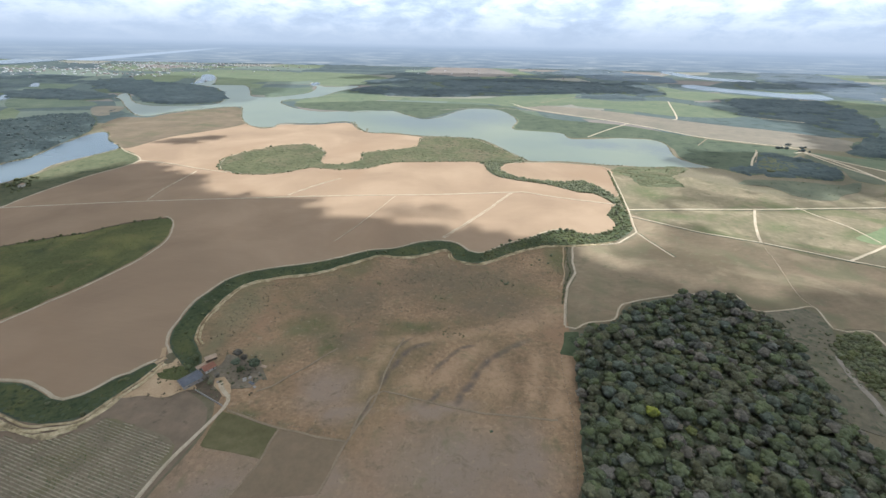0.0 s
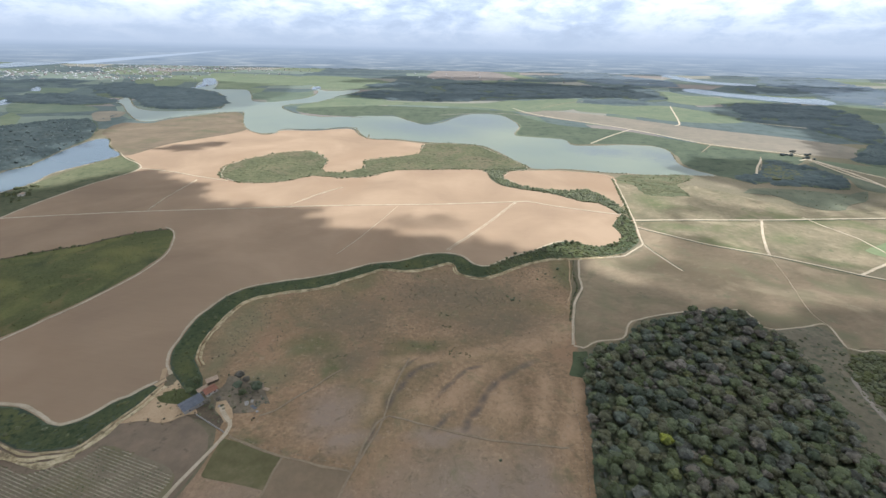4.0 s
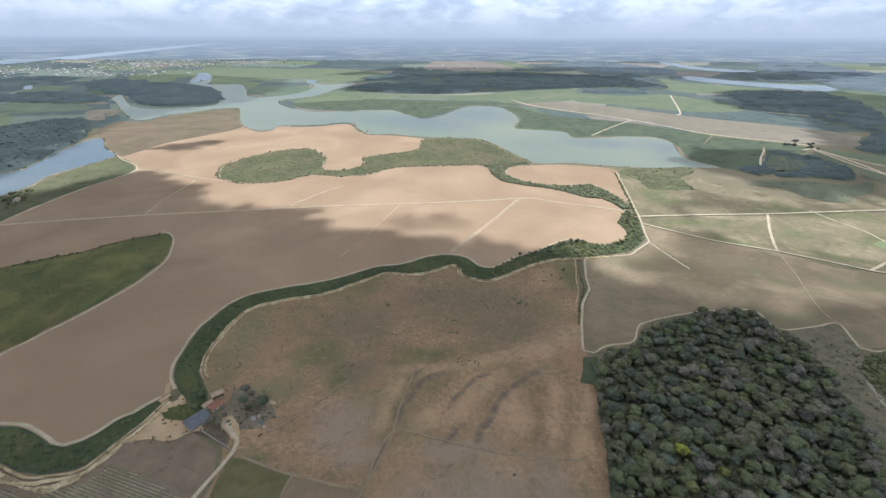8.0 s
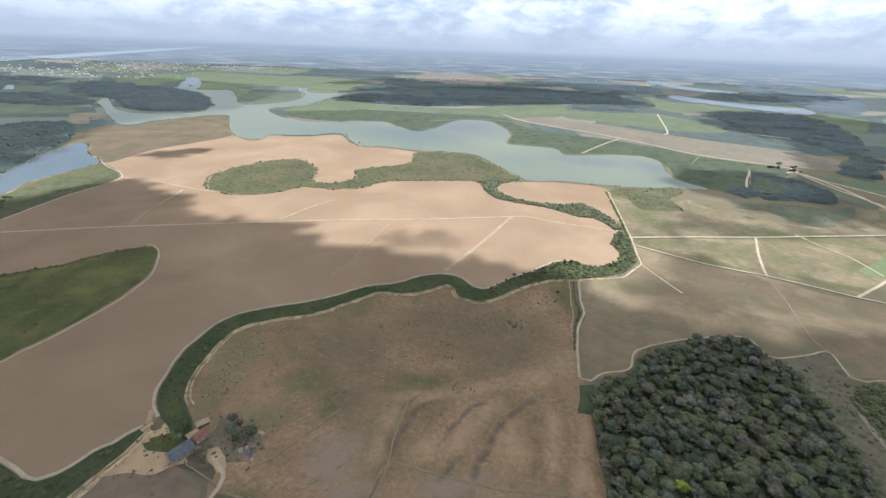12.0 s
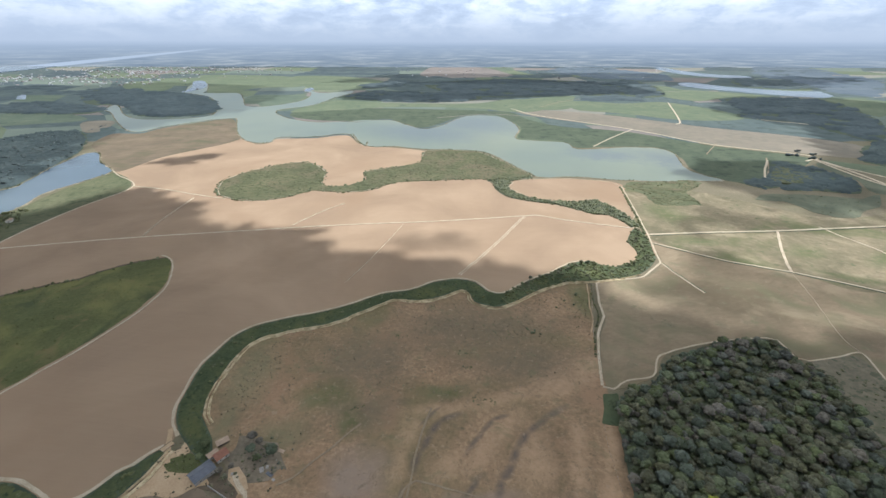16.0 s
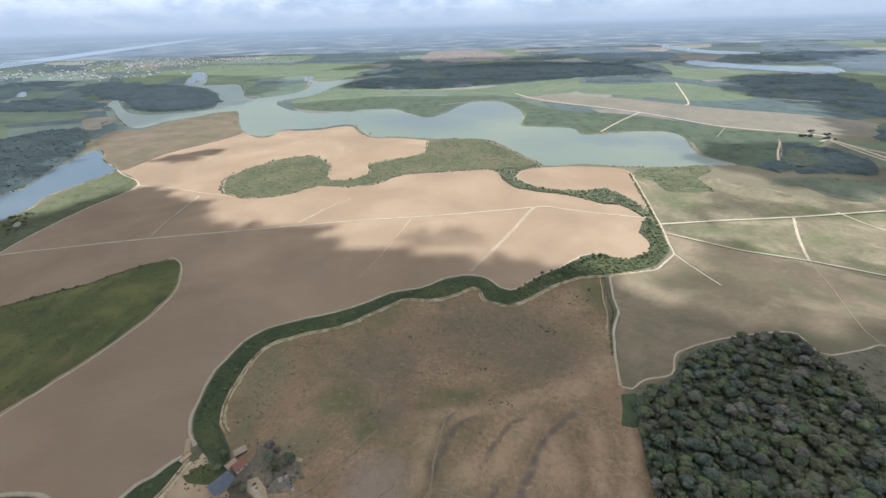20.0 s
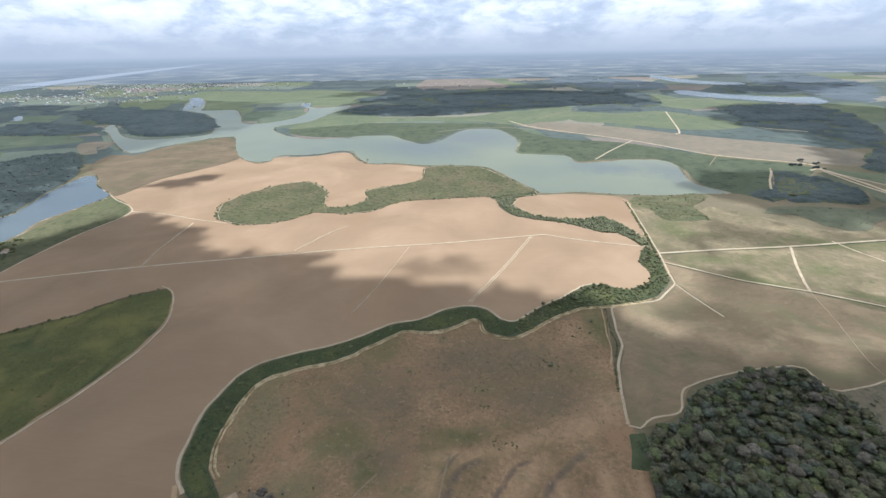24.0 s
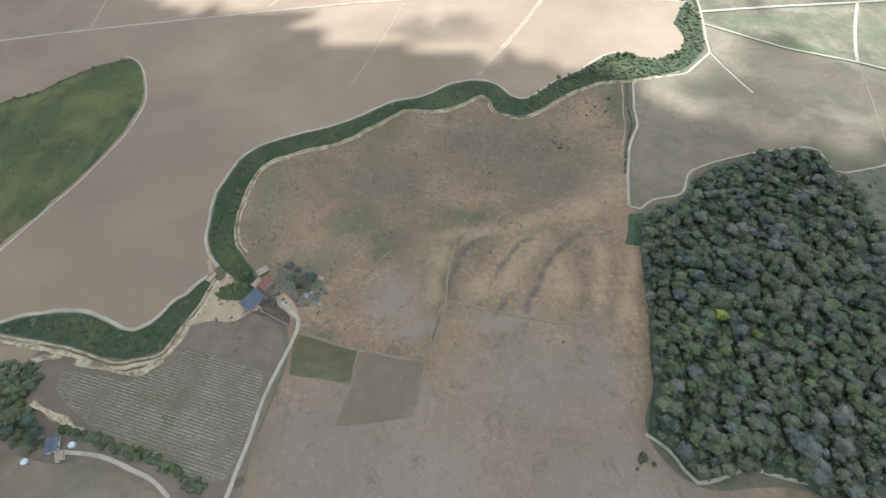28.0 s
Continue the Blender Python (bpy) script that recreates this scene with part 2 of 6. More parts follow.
M_GROUND = surface("dry_pasture", [(0.36, (0.13, 0.125, 0.075)), (0.46, (0.17, 0.15, 0.095)), (0.55, (0.20, 0.17, 0.115)), (0.66, (0.26, 0.21, 0.14))], 0.012, 0.25, bump=0.3, speck=((0.085, 0.10, 0.05), 0.16, 0.30))
M_SOIL = surface("bare_field_soil", [(0.38, (0.300, 0.213, 0.141)), (0.5, (0.345, 0.246, 0.162)), (0.62, (0.395, 0.285, 0.190))], 0.006, 0.4, bump=0.15, stretch=(0.06, 1, 1), turn=8, patchy=0.85, tints=(((0.312, 0.215, 0.138), 0.004, 0.52, 0.7),))
# brown grass, darkened further to stand in for cloud shade on the field
M_BROWN = surface("brown_grass", [(0.38, (0.133, 0.110, 0.074)), (0.5, (0.173, 0.135, 0.092)), (0.62, (0.221, 0.168, 0.115))], 0.012, 0.1, bump=0.2, stretch=(0.3, 1, 1), turn=-15, tints=(((0.120, 0.112, 0.067), 0.01, 0.5, 0.66),))
M_UNDER = surface("understorey", [(0.36, (0.082, 0.098, 0.060)), (0.5, (0.108, 0.124, 0.076)), (0.64, (0.145, 0.155, 0.10))], 0.05, 0.5, bump=0.8, speck=((0.13, 0.13, 0.10), 0.3, 0.4))
M_PASTURE = surface("grazed_pasture", [(0.38, (0.198, 0.142, 0.084)), (0.46, (0.273, 0.188, 0.113)), (0.53, (0.326, 0.221, 0.134)), (0.62, (0.439, 0.298, 0.179))], 0.03, 0.28, bump=0.7, speck=((0.161, 0.122, 0.069), 0.22, 0.34), patchy=0.48, tints=(((0.198, 0.165, 0.086), 0.0075, 0.47, 0.64), ((0.332, 0.215, 0.132), 0.011, 0.52, 0.68)))
DARK_MARKS = [(63, 275, 13, 3.0, -151), (47, 263, 12, 3.0, -140), (35, 251, 10, 3.0, -127), (27, 238, 9, 3.0, -116), (20, 226, 9, 3.0, -124), (14, 215, 8, 3.0, -109), (-4, 216, 11, 2.2, -131), (20, 270, 7, 2.2, -158), (11, 263, 8, 2.2, -133), (0, 250, 14, 2.2, -130), (-17, 271, 10, 3.0, -153), (-28, 262, 9, 3.0, -126), (-35, 248, 10, 3.0, -114), (-40, 234, 9, 3.0, -103), (-32, 272, 12, 1.5, -132), (-50, 207, 10, 1.5, -101), (-53, 193, 10, 1.5, -104)]
GREY_MARKS = [(-81, 222, 22, 24, 0), (11, 161, 53, 33, 0), (-67, 197, 15, 10, 0), (-2, 204, 27, 9, 0), (51, 167, 22, 34, 0), (-75, 151, 27, 22, 0), (-70, 112, 75, 50, 0), (45, 95, 70, 55, 0), (-120, 130, 40, 45, 0)]
RED_MARKS = [(104, 322, 20, 13, -141), (72, 304, 24, 13, -158), (30, 289, 30, 7, -164), (-20, 279, 30, 7, -171), (-47, 254, 17, 7, -108), (-52, 231, 12, 7, -95), (24, 261, 20, 8, -130), (3, 238, 19, 8, -133), (-22, 231, 15, 7, -124), (75, 254, 17, 5, -112), (66, 222, 23, 5, -101), (94, 242, 21, 6, -110), (82, 211, 19, 6, -114), (41, 237, 25, 12, -106)]
GREEN_MARKS = [(-22, 299, 21, 7, 0), (-93, 267, 12, 15, 0), (135, 433, 14, 44, 0), (-114, 292, 27, 17, 0), (-131, 199, 11, 5, 0)]
BROWN_MARKS = [(13, 380, 82, 44, 0), (-90, 335, 45, 41, 0), (50, 332, 56, 33, 0), (-85, 278, 31, 21, 0)]
PALE_MARKS = [(-186, 316, 21, 46, 0), (-138, 255, 21, 17, 0), (-183, 269, 13, 26, 0)]
for marks, colour, share, warp, least in ((BROWN_MARKS, (0.190, 0.152, 0.100), 0.95, 10.0, 0.5), (GREY_MARKS, (0.312, 0.240, 0.184), 0.95, 9.0, 0.75), (PALE_MARKS, (0.222, 0.196, 0.112), 0.95, 7.0, 0.6), (GREEN_MARKS, (0.128, 0.138, 0.062), 0.85, 6.0, 0.4),
                                          (RED_MARKS, (0.475, 0.322, 0.200), 0.85, 5.0, 0.35), (DARK_MARKS, (0.150, 0.120, 0.098), 1.0, 2.0, 0.5)):
    marked(M_PASTURE, marks, colour, share, warp, least)
for colour, scale, low, high, share in (((0.150, 0.126, 0.080), 0.07, 0.54, 0.68, 0.65), ((0.185, 0.178, 0.098), 0.045, 0.55, 0.68, 0.6), ((0.40, 0.300, 0.205), 0.19, 0.56, 0.70, 0.7), ((0.115, 0.104, 0.066), 0.3, 0.60, 0.70, 0.8)):
    blotched(M_PASTURE, colour, scale, low, high, share)
M_PLOT = surface("stubble_plot", [(0.38, (0.20, 0.152, 0.10)), (0.6, (0.265, 0.20, 0.132))], 0.03, 0.2, bump=0.3, patchy=0.6)
M_DUSK = surface("grey_brown_soil", [(0.38, (0.189, 0.148, 0.106)), (0.5, (0.231, 0.178, 0.128)), (0.62, (0.275, 0.210, 0.150))], 0.02, 0.12, bump=0.4, speck=((0.137, 0.115, 0.081), 0.09, 0.36))
M_SLOPE = surface("rough_slope", [(0.38, (0.145, 0.132, 0.092)), (0.5, (0.190, 0.166, 0.118)), (0.62, (0.245, 0.208, 0.150))], 0.03, 0.2, bump=0.6, speck=((0.105, 0.112, 0.072), 0.12, 0.42), tints=(((0.125, 0.132, 0.082), 0.03, 0.52, 0.64),))
M_YARDGREY = surface("trodden_yard", [(0.38, (0.150, 0.130, 0.096)), (0.5, (0.215, 0.178, 0.130)), (0.62, (0.29, 0.24, 0.175))], 0.05, 0.35, bump=0.4, speck=((0.12, 0.118, 0.074), 0.12, 0.38))
M_EARTH = surface("dark_yard_earth", [(0.38, (0.105, 0.085, 0.062)), (0.6, (0.17, 0.135, 0.095))], 0.1, 0.5, bump=0.4)
M_GREEN = surface("green_grass", [(0.36, (0.080, 0.092, 0.036)), (0.5, (0.112, 0.122, 0.050)), (0.64, (0.160, 0.162, 0.068))], 0.018, 0.3, bump=0.5, speck=((0.07, 0.085, 0.038), 0.12, 0.28), tints=(((0.205, 0.192, 0.072), 0.014, 0.47, 0.64), ((0.20, 0.158, 0.075), 0.022, 0.56, 0.68), ((0.070, 0.088, 0.042), 0.018, 0.56, 0.68)))
MEADOW_GREENS = [(343, 580, 38, 14, -8), (300, 562, 22, 8, -30), (480, 470, 45, 10, -28), (470, 545, 30, 18, 10), (560, 520, 40, 16, 25), (352, 700, 30, 40, 0)]
M_MEADOW = surface("pale_meadow", [(0.38, (0.150, 0.132, 0.081)), (0.47, (0.192, 0.165, 0.103)), (0.55, (0.238, 0.198, 0.127)), (0.64, (0.300, 0.246, 0.158))], 0.014, 0.12, bump=0.3, speck=((0.135, 0.138, 0.075), 0.05, 0.36), patchy=0.6, tints=(((0.128, 0.138, 0.064), 0.009, 0.54, 0.66), ((0.315, 0.262, 0.170), 0.016, 0.56, 0.68)))
marked(M_MEADOW, MEADOW_GREENS, (0.112, 0.136, 0.058), 0.8, 5.0)
blotched(M_MEADOW, (0.140, 0.134, 0.082), 0.06, 0.55, 0.68, 0.6)
blotched(M_MEADOW, (0.33, 0.275, 0.195), 0.12, 0.58, 0.70, 0.6)
M_OLIVE = surface("olive_grass", [(0.37, (0.088, 0.100, 0.054)), (0.5, (0.122, 0.130, 0.072)), (0.63, (0.168, 0.165, 0.095))], 0.015, 0.12, bump=0.3, speck=((0.072, 0.086, 0.046), 0.05, 0.40))
M_LOBE = surface("hollow_grass", [(0.36, (0.105, 0.118, 0.082)), (0.5, (0.132, 0.142, 0.096)), (0.64, (0.172, 0.172, 0.115))], 0.012, 0.08, bump=0.3, speck=((0.09, 0.104, 0.072), 0.04, 0.4))
M_CANE = surface("green_crop", [(0.36, (0.125, 0.165, 0.085)), (0.5, (0.165, 0.205, 0.105)), (0.64, (0.21, 0.24, 0.13))], 0.005, 0.1, bump=0.3)
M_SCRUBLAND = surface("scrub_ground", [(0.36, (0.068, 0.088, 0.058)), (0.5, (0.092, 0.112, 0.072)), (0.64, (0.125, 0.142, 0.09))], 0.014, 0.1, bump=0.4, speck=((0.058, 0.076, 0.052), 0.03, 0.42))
M_GREY = surface("grey_fallow", [(0.38, (0.180, 0.143, 0.091)), (0.5, (0.243, 0.188, 0.124)), (0.62, (0.309, 0.242, 0.158))], 0.008, 0.2, bump=0.3, stretch=(0.45, 1, 1), turn=-12, speck=((0.191, 0.180, 0.107), 0.05, 0.34), patchy=0.7, tints=(((0.180, 0.168, 0.098), 0.016, 0.50, 0.68), ((0.324, 0.262, 0.172), 0.014, 0.55, 0.70)))
blotched(M_GREY, (0.185, 0.158, 0.104), 0.05, 0.54, 0.68, 0.6)
blotched(M_GREY, (0.34, 0.275, 0.19), 0.10, 0.58, 0.70, 0.45)
# cane seen from afar: haze painted in as a greyed, bluish green
M_HAZY_CANE = surface("hazy_cane", [(0.36, (0.098, 0.130, 0.094)), (0.5, (0.122, 0.152, 0.108)), (0.64, (0.158, 0.184, 0.126))], 0.007, 0.03, bump=0, speck=((0.085, 0.112, 0.085), 0.015, 0.38))
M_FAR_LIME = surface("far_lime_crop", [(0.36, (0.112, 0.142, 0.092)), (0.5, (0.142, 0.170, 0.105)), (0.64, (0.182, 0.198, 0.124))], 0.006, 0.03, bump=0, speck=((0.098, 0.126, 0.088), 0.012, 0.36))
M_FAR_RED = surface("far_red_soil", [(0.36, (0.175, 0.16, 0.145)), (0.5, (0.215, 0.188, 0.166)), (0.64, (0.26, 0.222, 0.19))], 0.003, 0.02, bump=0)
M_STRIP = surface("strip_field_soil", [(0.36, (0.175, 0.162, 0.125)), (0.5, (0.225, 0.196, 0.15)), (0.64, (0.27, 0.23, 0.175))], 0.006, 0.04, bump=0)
M_PLOTGREEN = surface("dark_grass", [(0.38, (0.118, 0.110, 0.054)), (0.5, (0.152, 0.138, 0.070)), (0.62, (0.205, 0.172, 0.098))], 0.04, 0.16, bump=0.4, patchy=0.65)
M_SAND = surface("sandy_track", [(0.36, (0.40, 0.325, 0.225)), (0.5, (0.52, 0.435, 0.315)), (0.64, (0.61, 0.525, 0.40))], 0.08, 1.2, bump=0.3)
M_SPOIL = surface("spoil_bank", [(0.38, (0.26, 0.21, 0.13)), (0.46, (0.47, 0.385, 0.235)), (0.56, (0.66, 0.56, 0.37))], 0.15, 0.6, bump=0.6, patchy=0.7)
M_YARD = surface("yard_sand", [(0.36, (0.40, 0.285, 0.175)), (0.5, (0.48, 0.35, 0.22)), (0.64, (0.54, 0.41, 0.27))], 0.08, 0.8, bump=0.3, speck=((0.25, 0.22, 0.13), 0.2, 0.27))
M_FAINT = surface("worn_path", [(0.36, (0.22, 0.175, 0.12)), (0.5, (0.28, 0.22, 0.15)), (0.64, (0.34, 0.27, 0.18))], 0.08, 0.9, bump=0.3)
M_RIDGEPALE = surface("eroded_gully_soil", [(0.36, (0.22, 0.19, 0.155)), (0.5, (0.30, 0.265, 0.22)), (0.64, (0.38, 0.34, 0.29))], 0.05, 0.4, bump=0.5)
M_BANK = surface("shore_bank", [(0.36, (0.10, 0.10, 0.06)), (0.5, (0.20, 0.17, 0.11)), (0.62, (0.45, 0.38, 0.28))], 0.02, 0.2, bump=0.4)
M_LAKE = water("lake_water", (0.150, 0.184, 0.150), (0.190, 0.216, 0.160), 0.35)
M_SILT = water("silty_water", (0.160, 0.192, 0.150), (0.208, 0.230, 0.160), 0.35)
marked(M_SILT, [(100, 1560, 150, 190, 0), (-60, 1400, 130, 190, 60), (545, 1020, 70, 130, 20), (400, 1090, 90, 60, -20)], (0.112, 0.140, 0.150), 1.0, 30.0)
M_POND = water("river_water", (0.075, 0.112, 0.14), (0.11, 0.15, 0.17), 0.25)
M_BARK = plain("grey_bark", (0.16, 0.13, 0.10), 0.95)
M_LEAF = [leafy("leaf_dark", (0.078, 0.098, 0.058), (0.122, 0.146, 0.086), low=0.36),
          leafy("leaf_green", (0.096, 0.118, 0.050), (0.165, 0.188, 0.080), low=0.36),
          leafy("leaf_olive", (0.122, 0.124, 0.066), (0.198, 0.194, 0.104), low=0.36),
          leafy("leaf_grey", (0.122, 0.126, 0.096), (0.20, 0.20, 0.158), low=0.38),
          leafy("leaf_brown", (0.132, 0.116, 0.086), (0.205, 0.180, 0.140), low=0.36),
          leafy("leaf_blue_green", (0.090, 0.110, 0.078), (0.145, 0.168, 0.118), low=0.36)]
M_YELLOW = leafy("leaf_yellow_green", (0.20, 0.23, 0.03), (0.36, 0.38, 0.06))
M_DULLYELLOW = leafy("leaf_dull_yellow", (0.135, 0.150, 0.045), (0.215, 0.225, 0.075))
M_CREEK = leafy("creek_leaf", (0.074, 0.086, 0.034), (0.162, 0.166, 0.064))
M_REED = surface("creek_reeds", [(0.36, (0.052, 0.068, 0.034)), (0.5, (0.074, 0.092, 0.044)), (0.64, (0.125, 0.130, 0.058))], 0.03, 0.35, bump=0.8, speck=((0.036, 0.054, 0.026), 0.2, 0.40), tints=(((0.115, 0.125, 0.048), 0.03, 0.57, 0.72),))
M_BUSH = leafy("bush_leaf", (0.105, 0.120, 0.058), (0.185, 0.195, 0.10))
M_THICK = surface("scrub_canopy", [(0.36, (0.077, 0.084, 0.046)), (0.48, (0.106, 0.112, 0.060)), (0.56, (0.135, 0.131, 0.072)), (0.66, (0.180, 0.159, 0.097))], 0.015, 0.14, bump=0.8, speck=((0.054, 0.067, 0.033), 0.13, 0.40), tints=(((0.153, 0.129, 0.081), 0.012, 0.47, 0.62),))
# wood, far and remote canopies: distance haze put into a bluer, greyer green
M_HAZY_WOODTOP = surface("hazy_wood_canopy", [(0.36, (0.060, 0.080, 0.082)), (0.5, (0.078, 0.100, 0.099)), (0.64, (0.104, 0.124, 0.116))], 0.01, 0.07, bump=0.6, speck=((0.054, 0.072, 0.073), 0.06, 0.40))
M_HAZY_FARTOP = surface("hazy_far_canopy", [(0.36, (0.064, 0.085, 0.092)), (0.5, (0.078, 0.100, 0.105)), (0.64, (0.098, 0.120, 0.120))], 0.006, 0.03, bump=0.3)
M_HAZY_RIMWOOD = surface("hazy_remote_canopy", [(0.36, (0.096, 0.124, 0.150)), (0.5, (0.118, 0.146, 0.170)), (0.64, (0.145, 0.172, 0.186))], 0.002, 0.012, bump=0)
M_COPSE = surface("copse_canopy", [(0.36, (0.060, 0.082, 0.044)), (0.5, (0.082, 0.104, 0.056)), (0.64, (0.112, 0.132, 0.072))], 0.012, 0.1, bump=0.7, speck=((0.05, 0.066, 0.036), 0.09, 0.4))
# leaves of distant trees, lightened and blued to stand in for haze
M_HAZY_WOOD = leafy("hazy_wood_leaf", (0.088, 0.112, 0.108), (0.12, 0.146, 0.138))
M_HAZY_FAR_WOOD = leafy("hazy_far_leaf", (0.120, 0.152, 0.162), (0.150, 0.182, 0.188))
M_SPRIG = leafy("sprig_leaf", (0.150, 0.128, 0.084), (0.225, 0.188, 0.122), tint=0.0)
M_TUFT = leafy("tuft_leaf", (0.072, 0.088, 0.032), (0.135, 0.145, 0.058))

# ---- plan, metres ----
LAKE_WEST = [(-1440, 1900), (-1500, 2040), (-1460, 2020), (-1260, 1760), (-1140, 1660), (-1050, 1650), (-925, 1705), (-940, 1840), (-1080, 2140), (-1240, 2380), (-1440, 2560), (-1460, 2560), (-1700, 3080), (-1660, 3220), (-1420, 2740), (-1360, 2580), (-1280, 2560), (-1160, 2560), (-1020, 2300), (-900, 2040), (-800, 2000), (-700, 2220), (-740, 2540), (-820, 2680), (-860, 2880), (-700, 2580), (-540, 2700), (-520, 2520), (-560, 2340), (-600, 2040), (-700, 1880), (-610, 1700), (-475, 1590), (-305, 1570), (-225, 1220), (-255, 1250), (-300, 1360), (-340, 1365), (-400, 1325), (-500, 1315), (-505, 1250), (-540, 1240), (-590, 1280), (-670, 1415), (-765, 1630), (-800, 1670), (-880, 1610), (-950, 1485), (-975, 1405), (-1045, 1445), (-1180, 1600), (-1340, 1800)]
LAKE_EAST = [(-350, 1580), (-210, 1630), (-140, 1540), (-75, 1455), (-15, 1515), (25, 1615), (95, 1735), (205, 1720), (240, 1575), (240, 1445), (205, 1300), (245, 1270), (335, 1240), (345, 1160), (425, 1165), (490, 1180), (565, 1165), (580, 1110), (550, 1015), (535, 955), (545, 910), (560, 870), (490, 870), (430, 865), (330, 880), (260, 900), (190, 895), (170, 935), (140, 1015), (95, 1120), (20, 1150), (-65, 1160), (-140, 1190), (-240, 1225)]
LAKE_LEFT = [(-680, 425), (-710, 520), (-730, 600), (-745, 670), (-740, 720), (-760, 795), (-750, 855), (-740, 905), (-740, 945), (-780, 990), (-825, 1030), (-895, 1120), (-925, 1110), (-900, 980), (-855, 845), (-860, 790), (-805, 640), (-770, 495)]
FAR_RIVER_LEFT = [(-4760, 4740), (-5500, 6200), (-6000, 7500), (-7380, 10360), (-9340, 14680), (-11540, 20580), (-13080, 26540), (-9400, 19520), (-7760, 14100), (-6740, 10580), (-5420, 7580), (-4760, 5920), (-4340, 4860), (-4160, 4120)]
FAR_RIVER_RIGHT = [(2760, 6340), (2740, 5800), (2600, 5080), (2500, 4340), (2680, 3960), (2480, 3700), (2260, 3960), (2320, 4660)]
FAR_POND_RIGHT = [(1680, 3180), (1820, 3300), (1900, 2920), (2100, 2700), (2240, 2660), (2100, 2400), (1940, 2340), (1860, 2460), (1740, 2660), (1620, 2940)]
MAIN_FIELD = [(-625, 385), (-640, 470), (-640, 560), (-645, 620), (-640, 715), (-625, 840), (-735, 945), (-750, 1010), (-705, 1080), (-610, 1290), (-585, 1275), (-530, 1220), (-500, 1245), (-495, 1295), (-395, 1305), (-335, 1345), (-295, 1335), (-255, 1240), (-220, 1200), (-140, 1175), (-65, 1140), (85, 1035), (170, 890), (260, 885), (340, 850), (310, 725), (283, 608), (260, 529), (198, 480), (125, 477), (37, 429), (-3, 466), (-83, 439), (-172, 391), (-218, 360), (-227, 319), (-221, 274), (-214, 247), (-231, 220), (-250, 199), (-302, 210), (-364, 181)]
SMALL_FIELD = [(110, 830), (135, 870), (185, 885), (260, 885), (330, 850), (315, 760), (295, 675), (280, 675), (275, 715), (255, 755), (225, 745), (205, 735), (170, 750), (140, 770)]
ISLE = [(-615, 375), (-556, 408), (-520, 436), (-497, 455), (-479, 466), (-455, 481), (-436, 504), (-412, 523), (-383, 535), (-367, 519), (-351, 486), (-342, 452), (-344, 410), (-351, 378), (-360, 351), (-375, 312), (-383, 294), (-399, 256), (-412, 218)]
ISLE_TRACK = [(-392, 541), (-377, 533), (-363, 515), (-347, 482), (-338, 449), (-340, 406), (-348, 374), (-356, 348), (-372, 309), (-379, 291), (-396, 253), (-409, 215)]
CREEK_UPPER = [(-352, 214), (-335, 220), (-313, 222), (-296, 221), (-278, 214), (-265, 208), (-255, 206), (-247, 210), (-241, 217), (-236, 227), (-228, 233), (-223, 240), (-216, 247)]
CREEK_LOWER = [(-347, 209), (-316, 202), (-288, 196), (-269, 189), (-254, 187), (-235, 191), (-229, 198), (-224, 211), (-218, 224), (-215, 237), (-213, 245)]
CREEK2_UPPER = [(-211, 257), (-220, 268), (-227, 283), (-229, 299), (-232, 328), (-228, 346), (-222, 368), (-207, 386), (-175, 400), (-150, 408), (-119, 423), (-90, 443), (-57, 452), (-31, 469), (-3, 476), (18, 468), (31, 448), (48, 444), (82, 471), (113, 490), (145, 515), (168, 518), (198, 505), (231, 523), (243, 548), (243, 577), (258, 606), (275, 628)]
CREEK2_LOWER = [(-182, 233), (-180, 241), (-186, 253), (-195, 264), (-204, 274), (-207, 286), (-210, 311), (-208, 339), (-197, 364), (-168, 379), (-135, 389), (-104, 412), (-75, 432), (-42, 430), (-16, 442), (1, 452), (9, 446), (14, 427), (33, 417), (56, 426), (85, 448), (123, 467), (154, 470), (197, 477), (221, 486), (256, 521), (266, 549), (277, 590), (278, 617)]
STRIP_UPPER = [(283, 633), (285, 675), (275, 720), (255, 755), (225, 745), (180, 750), (140, 770), (115, 805), (110, 835), (130, 875), (170, 905)]
STRIP_LOWER = [(271, 630), (265, 655), (255, 680), (230, 685), (210, 705), (180, 730), (135, 750), (100, 775), (85, 820), (85, 860), (75, 880)]
BUSH = [(-450, 815), (-465, 875), (-445, 940), (-390, 1005), (-340, 1025), (-300, 990), (-270, 935), (-260, 860), (-240, 835), (-205, 845), (-175, 880), (-185, 945), (-115, 985), (-70, 1020), (-60, 1135), (5, 1150), (80, 1125), (130, 1025), (175, 905), (130, 875), (90, 850), (75, 880), (50, 885), (-30, 875), (-105, 865), (-155, 815), (-205, 800), (-265, 810), (-305, 770), (-345, 755), (-390, 760), (-430, 785)]
NW_FIELD = [(-890, 1115), (-735, 945), (-705, 1080), (-610, 1290), (-715, 1515), (-795, 1655), (-870, 1595), (-940, 1470), (-955, 1380), (-1035, 1370), (-990, 1225)]
NW_SAND = [(-1280, 1565), (-1270, 1620), (-1190, 1605), (-1130, 1490), (-1145, 1470), (-1105, 1410), (-1150, 1405)]
LEFT_MEADOW = [(-670, 420), (-695, 510), (-735, 660), (-735, 710), (-745, 785), (-745, 850), (-730, 935), (-630, 840), (-645, 720), (-650, 625), (-645, 565), (-645, 475), (-635, 390)]
